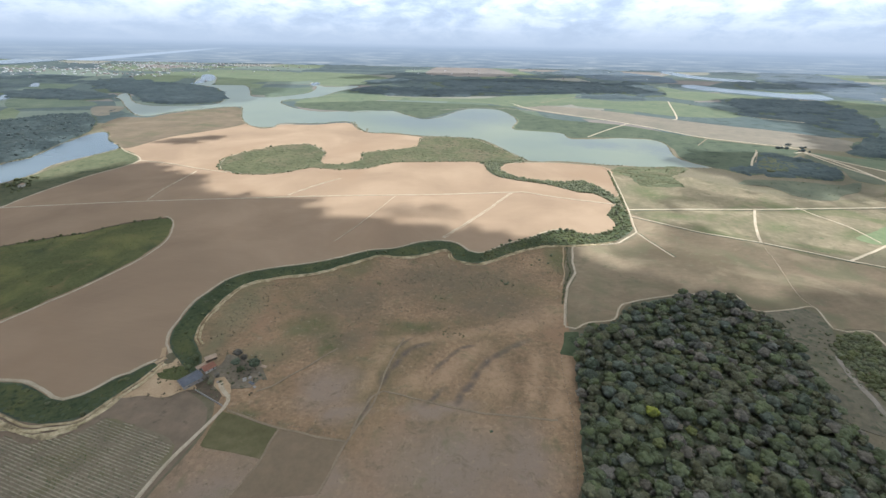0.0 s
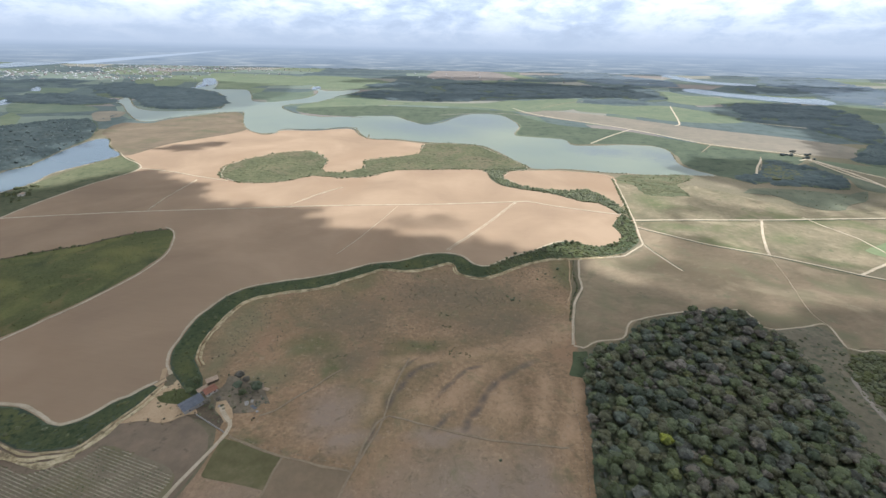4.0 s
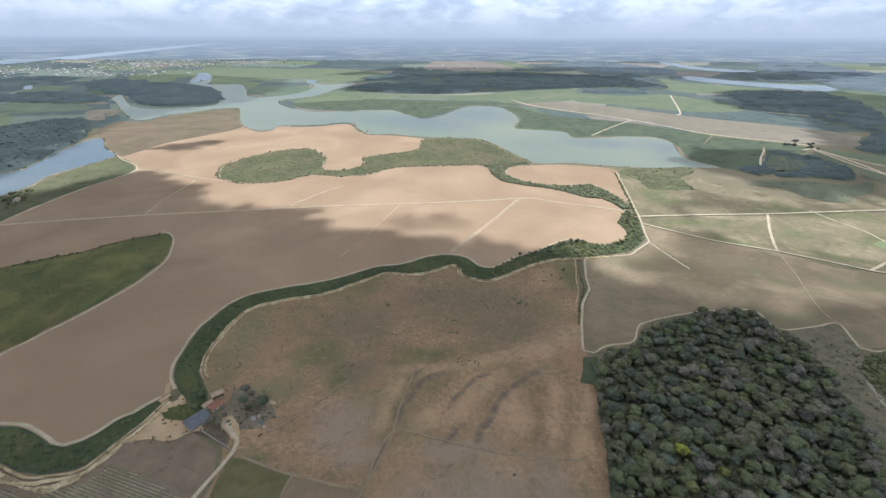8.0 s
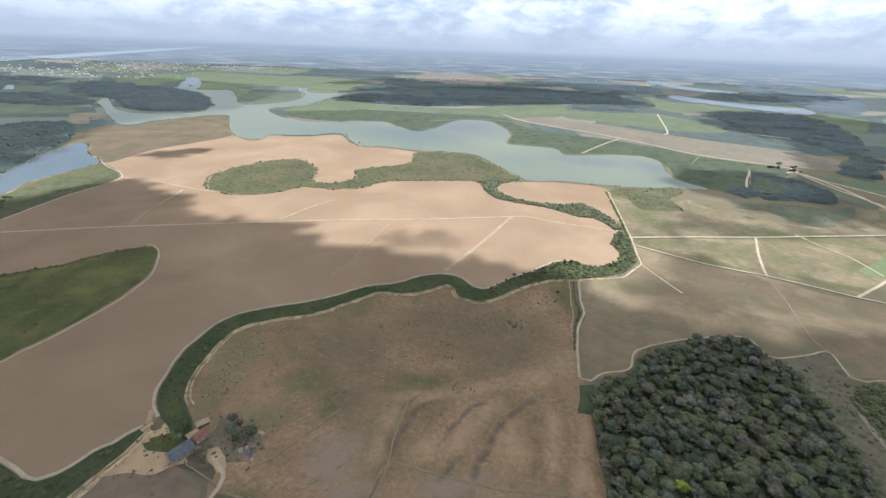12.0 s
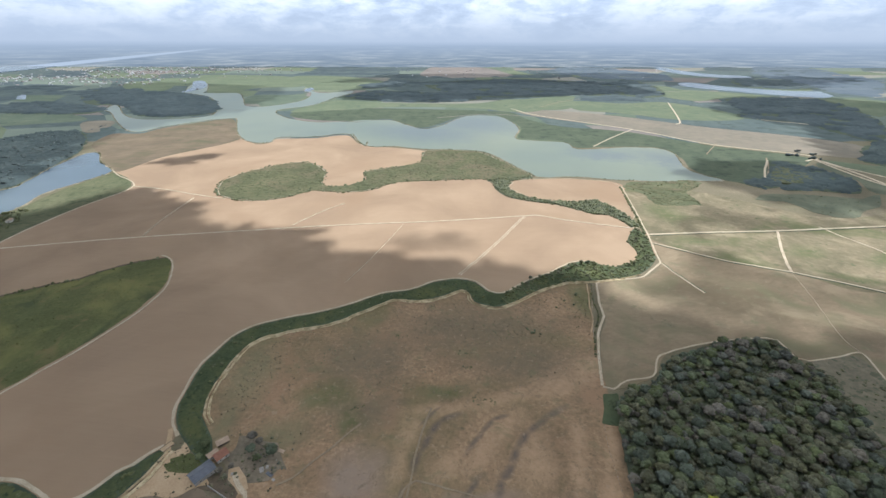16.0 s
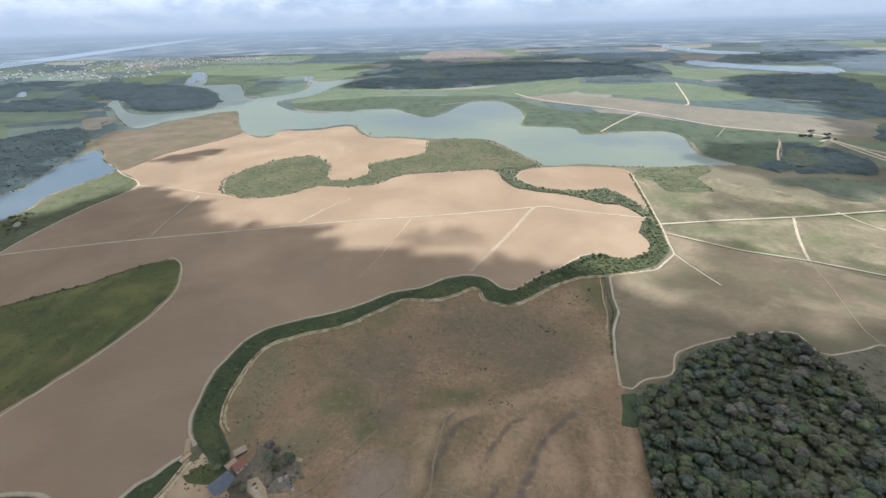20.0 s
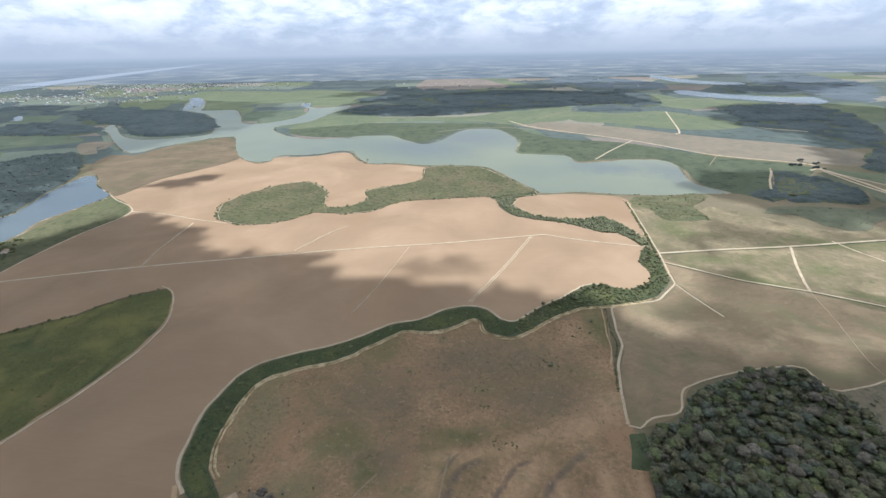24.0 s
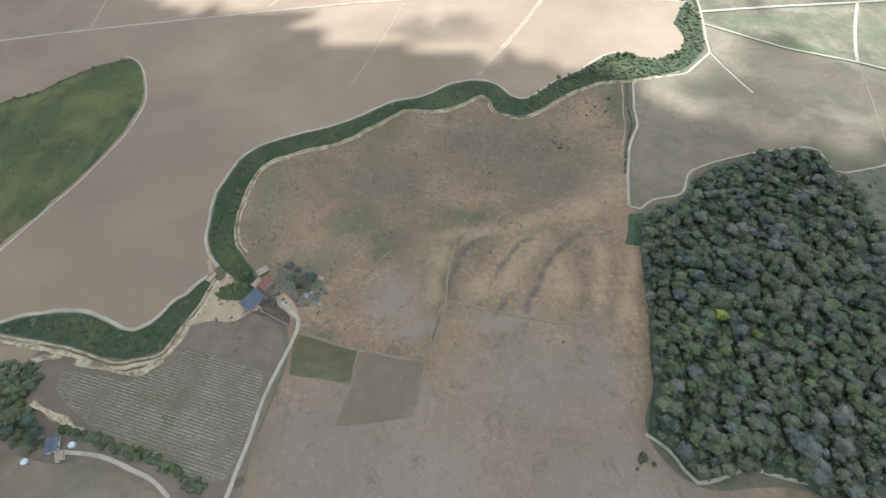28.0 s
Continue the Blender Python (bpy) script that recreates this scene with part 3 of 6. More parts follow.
LEFT_WOOD = [(-1305, 910), (-1310, 1100), (-1305, 1250), (-1275, 1330), (-1245, 1390), (-1170, 1415), (-1055, 1290), (-950, 1125), (-905, 985), (-860, 850), (-870, 795), (-815, 645), (-780, 500)]
PENINSULA_WOOD = [(-1860, 2400), (-1800, 2560), (-1680, 2640), (-1400, 2500), (-1240, 2360), (-1060, 2120), (-940, 1860), (-955, 1755), (-1080, 1700), (-1220, 1760), (-1420, 2000), (-1580, 2100)]
NORTH_SCRUB = [(-610, 1755), (-580, 1960), (-350, 1955), (-70, 1915), (150, 1870), (275, 1815), (305, 1655), (395, 1500), (575, 1405), (725, 1205), (880, 1080), (850, 1010), (645, 865), (565, 875), (545, 960), (575, 1065), (565, 1175), (430, 1185), (350, 1175), (330, 1260), (250, 1290), (215, 1315), (250, 1460), (245, 1600), (205, 1755), (95, 1770), (15, 1630), (-75, 1480), (-150, 1565), (-215, 1660), (-315, 1615), (-485, 1635)]
LONG_FIELD = [(285, 1910), (505, 1850), (690, 1705), (880, 1485), (1070, 1325), (1145, 1190), (1020, 1065), (910, 1110), (735, 1220), (610, 1445), (360, 1710)]
FIELD_N1 = [(650, 2200), (840, 2115), (1055, 2165), (1135, 2010), (1165, 1895), (1160, 1715), (1065, 1625), (865, 1640), (715, 1795), (560, 1905)]
FIELD_N2 = [(-860, 2100), (-720, 2240), (-660, 2440), (-440, 2520), (-300, 2200), (-365, 1910), (-580, 1960), (-695, 1855)]
FIELD_N3 = [(-615, 1990), (-525, 2225), (-290, 2140), (-70, 2105), (170, 2125), (325, 2270), (500, 2210), (410, 1880), (260, 1840), (130, 1955), (-220, 1980), (-455, 1890), (-625, 1825)]
FIELD_N4 = [(-990, 2195), (-1020, 2460), (-820, 2480), (-780, 2580), (-720, 2310), (-770, 2115), (-915, 2085)]
FIELD_N5 = [(-1260, 3880), (-1000, 3980), (-660, 3740), (-420, 3320), (-520, 2900), (-620, 2640), (-760, 2680), (-920, 3020)]
FIELD_N6 = [(-1755, 1750), (-1680, 1815), (-1485, 1775), (-1315, 1635), (-1425, 1550), (-1540, 1525)]
WOOD_N1 = [(-530, 2395), (-400, 2700), (-80, 2580), (195, 2385), (120, 2195), (-75, 2145), (-265, 2160), (-420, 2260)]
WOOD_N2 = [(1480, 2300), (1820, 2320), (1900, 2180), (1715, 1805), (1540, 1535), (1250, 1240), (1235, 1305), (1250, 1460), (1295, 1550), (1145, 1650), (1155, 1745), (1260, 1855), (1360, 2100)]
WOOD_E1 = [(1110, 1155), (1205, 1225), (1270, 1260), (1270, 1205), (1040, 980), (1000, 985), (1005, 1035)]
WOOD_E2 = [(585, 860), (635, 885), (655, 880), (745, 995), (780, 1035), (805, 1015), (815, 975), (845, 980), (835, 940), (835, 895), (835, 870), (790, 805), (755, 785), (700, 805), (645, 805), (650, 830), (610, 815), (595, 835)]
SCRUB_E3 = [(545, 755), (595, 740), (605, 690), (625, 665), (650, 665), (700, 700), (735, 715), (800, 780), (745, 760), (675, 780), (630, 785), (570, 780)]
SCRUB_E4 = [(340, 835), (370, 860), (435, 865), (500, 870), (495, 840), (445, 795), (440, 755), (440, 730), (390, 725), (355, 730), (360, 775), (350, 810)]
FIELD_N7 = [(1260, 2640), (1480, 2760), (1680, 2580), (1780, 2360), (1480, 2320), (1260, 2200), (1180, 2360)]
FIELD_N8 = [(1900, 2280), (2080, 2300), (2180, 2180), (1710, 1710), (1740, 1840), (1900, 2160)]
FIELD_N9 = [(325, 2180), (520, 2355), (700, 2420), (645, 2220), (550, 1940), (415, 1895), (350, 2010)]
FIELD_N10 = [(-2100, 3980), (-1800, 4080), (-1240, 3820), (-920, 3020), (-1140, 2880), (-1240, 2680), (-1440, 2780)]
FIELD_N11 = [(-2200, 3160), (-2220, 3420), (-1920, 3260), (-1660, 2720), (-1800, 2620)]
FIELD_TAN = [(0, 5880), (480, 5500), (620, 4560), (580, 3900), (-100, 3860), (-180, 4680)]
WOOD_N3 = [(-100, 3180), (540, 3640), (1080, 3340), (1140, 2960), (920, 2480), (700, 2460), (400, 2365), (110, 2475)]
WOOD_N4 = [(2300, 3540), (2700, 3480), (2400, 2860), (2120, 2780), (2020, 3040)]
WOOD_N5 = [(-2140, 2720), (-2080, 2840), (-1820, 2740), (-1640, 2500), (-1600, 2340), (-1560, 2160), (-1520, 2040), (-1720, 2160)]
WOOD_N6 = [(-560, 3060), (-280, 3460), (-180, 3300), (-320, 2960), (-480, 2820)]
WOOD_N8 = [(1000, 4500), (1240, 3820), (1400, 3520), (1820, 3480), (2060, 4140), (1940, 5220), (1520, 5580)]
WOOD_N9 = [(4620, 6740), (4220, 5040), (3360, 3380), (2340, 2360), (2240, 2540), (2540, 3160), (2780, 4040)]
WOOD_N10 = [(-2000, 2080), (-1880, 2180), (-1540, 2000), (-1425, 1875), (-1440, 1775), (-1655, 1785), (-1820, 1820), (-2000, 1960)]
WOOD_N11 = [(1460, 3640), (1420, 3020), (1220, 2460), (1040, 2360), (1020, 2660)]
FAR_CANAL = [(960, 3520), (1240, 3320), (1460, 3140), (1640, 3040)]
FAR_INLET = [(-1820, 3340), (-1820, 3440), (-1720, 3320), (-1520, 2920), (-1480, 2720), (-1480, 2620), (-1500, 2600), (-1600, 2900)]
THICKET_GAP = [(660, 870), (740, 965), (765, 945), (760, 890), (725, 850), (675, 845)]
FORK_B = [(890, 1040), (875, 960), (865, 880), (865, 845), (865, 765)]
WOOD_TRACK = [(770, 1035), (700, 945), (655, 880)]
SHORE_ROAD = [(1160, 1715), (1185, 1620), (1250, 1565), (1295, 1515)]
ROAD_EAST = [(283, 603), (380, 610), (485, 615), (595, 625), (710, 635), (905, 655)]
ROAD_T = [(485, 615), (440, 545), (409, 488)]
ROAD_DIAG = [(277, 574), (348, 519), (409, 490), (455, 461), (483, 441), (511, 427), (567, 399)]
ROAD_FAR_E = [(483, 441), (530, 465), (575, 490), (695, 560)]
ROAD_MID_E = [(560, 630), (565, 590), (575, 550), (570, 495)]
ROAD_FAINT_E = [(408, 486), (388, 430), (362, 365), (359, 339)]
TRACK_MAIN = [(335, 830), (305, 695), (284, 605), (267, 543), (260, 515), (220, 478), (161, 467), (149, 424), (145, 399), (129, 370), (118, 336), (109, 302)]
TRACK_FOREST = [(109, 301), (117, 298), (131, 307), (156, 313), (169, 333), (182, 342), (230, 356), (288, 362), (296, 352), (295, 334), (303, 330), (334, 335), (359, 339), (349, 305), (358, 301), (379, 302), (375, 283), (369, 244)]
TRACK_PADDOCK = [(153, 466), (139, 417), (127, 379), (118, 336), (109, 302), (103, 284), (111, 256), (98, 200), (85, 146)]
DITCH = [(260, 513), (267, 475), (275, 442)]
TRACK_FIELD = [(-640, 560), (-555, 580), (-455, 600), (-325, 620), (-170, 643), (-24, 657), (114, 678), (138, 679), (182, 658), (260, 630), (278, 628)]
TRACK_FIELD_B = [(114, 675), (54, 571), (0, 486)]
TRACK_FIELD_C = [(-455, 600), (-465, 660), (-470, 770)]
TRACK_FIELD_D = [(-252, 641), (-220, 700), (-190, 740)]
TRACK_FIELD_E = [(-79, 648), (-100, 575), (-120, 510), (-136, 468)]
TRACK_LEFT = [(-640, 560), (-645, 620), (-640, 720), (-625, 840), (-710, 920), (-750, 960)]
TRACK_LEFT_B = [(-625, 840), (-550, 820), (-480, 790), (-410, 765)]
ROAD_FAR_N = [(290, 1935), (365, 1740), (610, 1445), (735, 1220), (900, 1095), (895, 1030), (885, 905), (860, 795), (835, 695)]
ROAD_FAR_N2 = [(400, 1190), (500, 1315), (615, 1445)]
ROAD_FAR_N3 = [(1080, 2140), (865, 1625), (810, 1540)]
ROAD_FAR_E2 = [(860, 1030), (895, 1040), (900, 970), (920, 900), (940, 835)]
GREEN_PATCH = [(107, 293), (119, 294), (110, 261), (96, 264)]
SCRUB_GULLY = [(336, 289), (355, 298), (376, 299), (369, 277), (348, 232), (319, 211), (314, 231), (320, 262)]
GULLY = [(321, 267), (313, 249), (308, 228), (304, 208), (299, 183)]
FARM_ROAD = [(-147, 214), (-145, 209), (-145, 203), (-148, 191), (-157, 163), (-163, 141)]
FARM_SPUR = [(-147, 213), (-153, 219), (-159, 227)]
FARM_WALL = [(-172, 218), (-159, 211), (-146, 204)]
FARM_SAND = [(-223, 209), (-216, 218), (-213, 232), (-208, 247), (-205, 256), (-200, 242), (-202, 230), (-183, 227), (-173, 224), (-173, 217), (-188, 214), (-202, 213), (-213, 211)]
FARM_GREEN = [(-210, 233), (-199, 241), (-184, 235), (-182, 228), (-196, 228)]
GREEN_PLOT = [(-146, 200), (-102, 187), (-104, 166), (-145, 173)]
PLOT_B = [(-102, 186), (-57, 178), (-66, 143), (-114, 142), (-104, 166)]
PASTURE_LINE = [(-142, 201), (-104, 188), (-57, 178)]
PASTURE_LINE_B = [(-56, 184), (-51, 207), (-46, 217), (-41, 221), (-13, 213), (21, 204), (52, 200), (78, 198)]
PASTURE_LINE_C = [(-66, 143), (-57, 178), (-46, 210), (-39, 252), (-31, 280)]
PASTURE_LINE_D = [(-114, 142), (-106, 159), (-102, 187)]
TRACK_SW = [(-272, 133), (-245, 129), (-215, 118), (-199, 107)]
HEDGE_SW = [(-275, 145), (-256, 140), (-237, 133), (-219, 129), (-207, 123), (-189, 114), (-181, 110)]
SW_BUSH = [(-336, 188), (-313, 188), (-299, 173), (-304, 162), (-292, 146), (-274, 136), (-286, 133), (-311, 143), (-337, 154), (-353, 182)]
CLEAR_TRACK = [(70, 130), (80, 122), (86, 111), (91, 104), (113, 108), (123, 110), (143, 104), (154, 101)]


# ---- building helpers ----
def smooth(points, closed=False, step=6.0, wobble=0.0):
    """A Catmull-Rom line through the points, about step metres a piece."""
    p = [Vector((x, y, 0)) for x, y in points]
    n = len(p)
    res = []
    for i in range(n if closed else n - 1):
        a, b = p[i], p[(i + 1) % n]
        before = p[(i - 1) % n] if closed or i else a * 2 - b
        after = p[(i + 2) % n] if closed or i + 2 < n else b * 2 - a
        k = max(1, min(40, int((b - a).length / step)))
        for j in range(k):
            t = j / k
            q = 0.5 * ((2 * a) + (b - before) * t + (2 * before - 5 * a + 4 * b - after) * t * t + (3 * a - before - 3 * b + after) * t ** 3)
            if wobble:
                q = q + Vector((noise.noise(q * 0.06 + Vector((9, 0, 0))), noise.noise(q * 0.06 + Vector((0, 7, 3))), 0)) * wobble
            res.append(q)
    if not closed:
        res.append(p[-1])
    return res


def mesh_object(name, verts, faces, material, parent=None, shade=False):
    me = bpy.data.meshes.new(name)
    me.from_pydata(verts, [], faces)
    me.materials.append(material)
    if shade:
        me.shade_smooth()
    ob = new(name, me)
    if parent:
        ob.parent = parent
    return ob


LEVEL = [0.10]


def patch(name, outline, material, label, category, step=8.0, wobble=2.0, z=None, depth=0.6):
    """A parcel of ground with a thickness, lying on the sheet below."""
    if z is None:
        LEVEL[0] += 0.006
        z = LEVEL[0]
    line = smooth(outline, True, step, wobble)
    from_top = [(q.x, q.y, z) for q in line]
    n = len(from_top)
    tris = geometry.tessellate_polygon([[Vector(v) for v in from_top]])
    verts = from_top + [(x, y, z - depth) for x, y, _ in from_top]
    faces = [tuple(f) for f in tris] + [(i, i + n, (i + 1) % n + n, (i + 1) % n) for i in range(n)]
    ob = mesh_object(name, verts, faces, material)
    bm = bmesh.new()
    bm.from_mesh(ob.data)
    bmesh.ops.recalc_face_normals(bm, faces=bm.faces)
    up = sum(f.normal.z for f in bm.faces if abs(f.normal.z) > 0.5)
    if up < 0:
        bmesh.ops.reverse_faces(bm, faces=bm.faces)
    bm.to_mesh(ob.data)
    bm.free()
    return tagged(ob, label, category, kind="structure")


def cornered(outline, share=0.04):
    """The outline with its corners kept sharp under smoothing."""
    res = []
    for i, p in enumerate(outline):
        q = outline[(i + 1) % len(outline)]
        res += [(p[0] + (q[0] - p[0]) * k, p[1] + (q[1] - p[1]) * k) for k in (share, 0.5, 1 - share)]
    return res


def ribbon(name, line, width, material, label, category, z=0.50, step=5.0, wobble=1.0, rise=0.12, ragged=0.25, kind="structure", shift=0.0, ruts=False):
    """A track with a worn middle and raised, ragged edges; with ruts, two bare wheel lines with ground left between them."""
    p = smooth(line, False, step, wobble)
    verts, faces = [], []
    profile = ((-0.5, -0.35), (-0.42, rise), (-0.2, 0.0), (0.0, rise * 0.4), (0.2, 0.0), (0.42, rise), (0.5, -0.35))
    if ruts:
        profile = ((-0.5, -0.35), (-0.44, rise), (-0.26, rise * 0.3), (-0.18, -0.4), (0.18, -0.4), (0.26, rise * 0.3), (0.44, rise), (0.5, -0.35))
    for i, q in enumerate(p):
        d = (p[min(i + 1, len(p) - 1)] - p[max(i - 1, 0)]).normalized()
        side = Vector((d.y, -d.x, 0))
        for u, h in profile:
            w = width * (1 + ragged * noise.noise(q * 0.11 + Vector((u * 9, 3, 1))))
            v = q + side * (u * w + shift)
            verts.append((v.x, v.y, z + h))
    k = len(profile)
    for i in range(len(p) - 1):
        for j in range(k - 1):
            if ruts and j == 3:
                continue
            a = i * k + j
            faces.append((a, a + k, a + k + 1, a + 1))
    ob = mesh_object(name, verts, faces, material)
    return tagged(ob, label, category, kind=kind)


def angular(line, share=0.06):
    """An open line whose bends stay sharp under smoothing."""
    res = [line[0]]
    for p, q in zip(line, line[1:]):
        res += [(p[0] + (q[0] - p[0]) * k, p[1] + (q[1] - p[1]) * k) for k in (share, 0.5, 1 - share)]
    return res + [line[-1]]


def inside(x, y, poly):
    hit, n = False, len(poly)
    for i in range(n):
        x1, y1 = poly[i]
        x2, y2 = poly[i - 1]
        if (y1 > y) != (y2 > y) and x < (x2 - x1) * (y - y1) / (y2 - y1) + x1:
            hit = not hit
    return hit


def scatter(poly, spacing, rng, jitter=0.45, keep=1.0):
    xs, ys = [p[0] for p in poly], [p[1] for p in poly]
    res = []
    row = 0
    y = min(ys)
    while y < max(ys):
        x = min(xs) + (row % 2) * spacing * 0.5
        while x < max(xs):
            qx, qy = x + rng.uniform(-jitter, jitter) * spacing, y + rng.uniform(-jitter, jitter) * spacing
            if rng.random() < keep and inside(qx, qy, poly):
                res.append((qx, qy))
            x += spacing
        y += spacing * 0.87
        row += 1
    return res


def lump_arrays(rng, lumps, leaves, subdiv=1, rough=0.25, leaf=0.16):
    """Clumps of foliage: uneven lumps at (x, y, z, radius, flatness) with leaf sprays on them, as vertex and triangle arrays."""
    bm = bmesh.new()
    bmesh.ops.create_icosphere(bm, subdivisions=subdiv, radius=1)
    base = np.array([v.co[:] for v in bm.verts])
    tri = np.array([[v.index for v in f.verts] for f in bm.faces])
    bm.free()
    V, F, off = [], [], 0
    for x, y, z, r, fl in lumps:
        shift = rng.uniform(0, 50)
        k = np.array([1 + rough * noise.noise(Vector(b) * 1.8 + Vector((shift, 0, 0))) for b in base])
        v = base * k[:, None] * np.array([r, r, r * fl]) + np.array([x, y, z])
        V.append(v), F.append(tri + off)
        off += len(v)
    for i in range(leaves):
        x, y, z, r, fl = lumps[rng.randrange(len(lumps))]
        a, h = rng.uniform(0, 6.283), rng.uniform(-0.3, 1.0)
        n = np.array([math.cos(a) * math.sqrt(1 - h * h), math.sin(a) * math.sqrt(1 - h * h), h])
        c = np.array([x, y, z]) + n * np.array([r, r, r * fl]) * rng.uniform(0.92, 1.16)
        u = np.array([rng.gauss(0, 1) for _ in range(3)])
        w = np.cross(u, n)
        s = leaf * rng.uniform(0.6, 1.4)
        u, w = u / np.linalg.norm(u) * s, w / (np.linalg.norm(w) + 1e-6) * s
        V.append(np.array([c - u, c + w * 0.8, c + u, c - w * 0.8])), F.append(np.array([[0, 1, 2], [0, 2, 3]]) + off)
        off += 4
    return np.concatenate(V), np.concatenate(F)


def array_mesh(name, V, F, material):
    me = bpy.data.meshes.new(name)
    me.vertices.add(len(V))
    me.vertices.foreach_set("co", np.ascontiguousarray(V, dtype=np.float32).ravel())
    me.loops.add(F.size)
    me.loops.foreach_set("vertex_index", np.ascontiguousarray(F, dtype=np.int32).ravel())
    me.polygons.add(len(F))
    me.polygons.foreach_set("loop_start", np.arange(0, F.size, 3, dtype=np.int32))
    me.materials.append(material)
    me.update(calc_edges=True)
    me.shade_smooth()
    return me


def joined(name, templates, spots, material, label, category, rng, size=(0.8, 1.25), sink=0.1):
    """One mesh of many plants, for what nobody could count. spots: (x, y) or (x, y, scale)."""
    V, F, off = [], [], 0
    for s in spots:
        v, f = templates[rng.randrange(len(templates))]
        k = rng.uniform(*size) * (s[2] if len(s) > 2 else 1.0)
        a = rng.uniform(0, 6.283)
        c, d = math.cos(a) * k, math.sin(a) * k
        q = np.empty_like(v)
        q[:, 0], q[:, 1], q[:, 2] = v[:, 0] * c - v[:, 1] * d + s[0], v[:, 0] * d + v[:, 1] * c + s[1], v[:, 2] * k * rng.uniform(0.85, 1.15) - sink
        V.append(q), F.append(f + off)
        off += len(v)
    if not V:
        return None
    ob = new(name, array_mesh(name, np.concatenate(V), np.concatenate(F), material))
    return tagged(ob, label, category, kind="stuff")


def canopy(name, outline, cell, height, material, label, category, gaps=None, fray=0.0, seed=0.0):
    """A closed, uneven roof of foliage over an outline, down to the ground at its rim. gaps: share of bare clearings."""
    xs, ys = [p[0] for p in outline], [p[1] for p in outline]
    cells, index, verts, faces = set(), {}, [], []
    for i in range(int(min(xs) // cell) - 1, int(max(xs) // cell) + 2):
        for j in range(int(min(ys) // cell) - 1, int(max(ys) // cell) + 2):
            q = Vector((i * cell, j * cell, seed))
            x, y = q.x, q.y
            if fray:
                x, y = x + fray * noise.noise(q * (0.6 / fray)), y + fray * noise.noise(q * (0.6 / fray) + Vector((7, 3, 1)))
            if inside(x, y, outline) and (gaps is None or noise.noise(q * (0.12 / cell)) + 0.6 * noise.noise(q * (0.35 / cell)) > gaps):
                cells.add((i, j))

    def corner(i, j):
        if (i, j) not in index:
            q = Vector((i * 0.9, j * 0.9, seed))
            full = all((i - a, j - b) in cells for a in (0, 1) for b in (0, 1))
            index[i, j] = len(verts)
            z = height * max(0.25, 0.65 + 0.5 * noise.noise(q * 0.35) + 0.55 * noise.noise(q * 1.3)) if full else -0.1
            verts.append(((i + 0.55 * noise.noise(q * 2.1) - 0.5) * cell, (j + 0.55 * noise.noise(q * 2.1 + Vector((5, 5, 5))) - 0.5) * cell, z))
        return index[i, j]
    for i, j in sorted(cells):
        faces.append((corner(i, j), corner(i + 1, j), corner(i + 1, j + 1), corner(i, j + 1)))
    if not faces:
        return None
    return tagged(mesh_object(name, verts, faces, material, shade=True), label, category, kind="stuff")


def part(name, bm, material, parent, label=""):
    me = bpy.data.meshes.new(name)
    bmesh.ops.recalc_face_normals(bm, faces=bm.faces)
    bm.to_mesh(me)
    bm.free()
    me.materials.append(material)
    ob = new(name, me)
    ob.parent = parent
    return tagged(ob, label) if label else ob


def box(bm, x0, y0, z0, x1, y1, z1):
    v = [bm.verts.new(p) for p in ((x0, y0, z0), (x1, y0, z0), (x1, y1, z0), (x0, y1, z0), (x0, y0, z1), (x1, y0, z1), (x1, y1, z1), (x0, y1, z1))]
    for f in ((3, 2, 1, 0), (4, 5, 6, 7), (0, 1, 5, 4), (1, 2, 6, 5), (2, 3, 7, 6), (3, 0, 4, 7)):
        bm.faces.new([v[i] for i in f])
    return bm


# ---- ground ----
def make_ground():
    """One sheet that reaches the horizon, finer near the camera's line."""
    cuts = [-60000, -20000, -9000, -5000, -3000, -2000, -1200, -600, 0, 600, 1200, 2000, 3000, 5000, 9000, 20000, 60000]
    n = len(cuts)
    verts = [(x, y + 600, 0) for y in cuts for x in cuts]
    faces = [(j * n + i, j * n + i + 1, (j + 1) * n + i + 1, (j + 1) * n + i) for j in range(n - 1) for i in range(n - 1)]
    return tagged(mesh_object("ground", verts, faces, M_GROUND), "dry brown and olive pasture land reaching to the horizon", "ground", kind="structure")


make_ground()

# water
patch("water_west", LAKE_WEST, M_LAKE, "wide grey-green reservoir with branching arms", "lake", z=0.35, depth=0.8)
patch("water_east", LAKE_EAST, M_SILT, "grey-green reservoir with a pale silty end", "lake", z=0.37, depth=0.8)
patch("water_left", LAKE_LEFT, M_POND, "blue-grey lake arm between a wood and a meadow", "lake", z=0.35, depth=0.8)
patch("water_river", FAR_RIVER_LEFT, M_POND, "broad pale river far beyond the town", "river", step=200, z=5.0, depth=6.0)
patch("water_stream", FAR_RIVER_RIGHT, M_POND, "narrow pale river far away", "river", step=60, wobble=30, z=1.0, depth=1.4)
patch("water_pond", FAR_POND_RIGHT, M_POND, "long pale lake far away", "lake", step=40, wobble=30, z=0.6, depth=1.0)

# parcels
patch("field_main", MAIN_FIELD, M_SOIL, "large bare tan field of dry tilled soil", "field")
patch("field_small", SMALL_FIELD, M_SOIL, "small bare tan field beside the reservoir", "field")
patch("field_northwest", NW_FIELD, M_BROWN, "brown grass field on the shore", "field")
patch("field_sand", NW_SAND, M_STRIP, "pale bare ground beside the lake arm", "field")
patch("meadow_left", LEFT_MEADOW, M_OLIVE, "pale green meadow along the lake arm", "meadow")
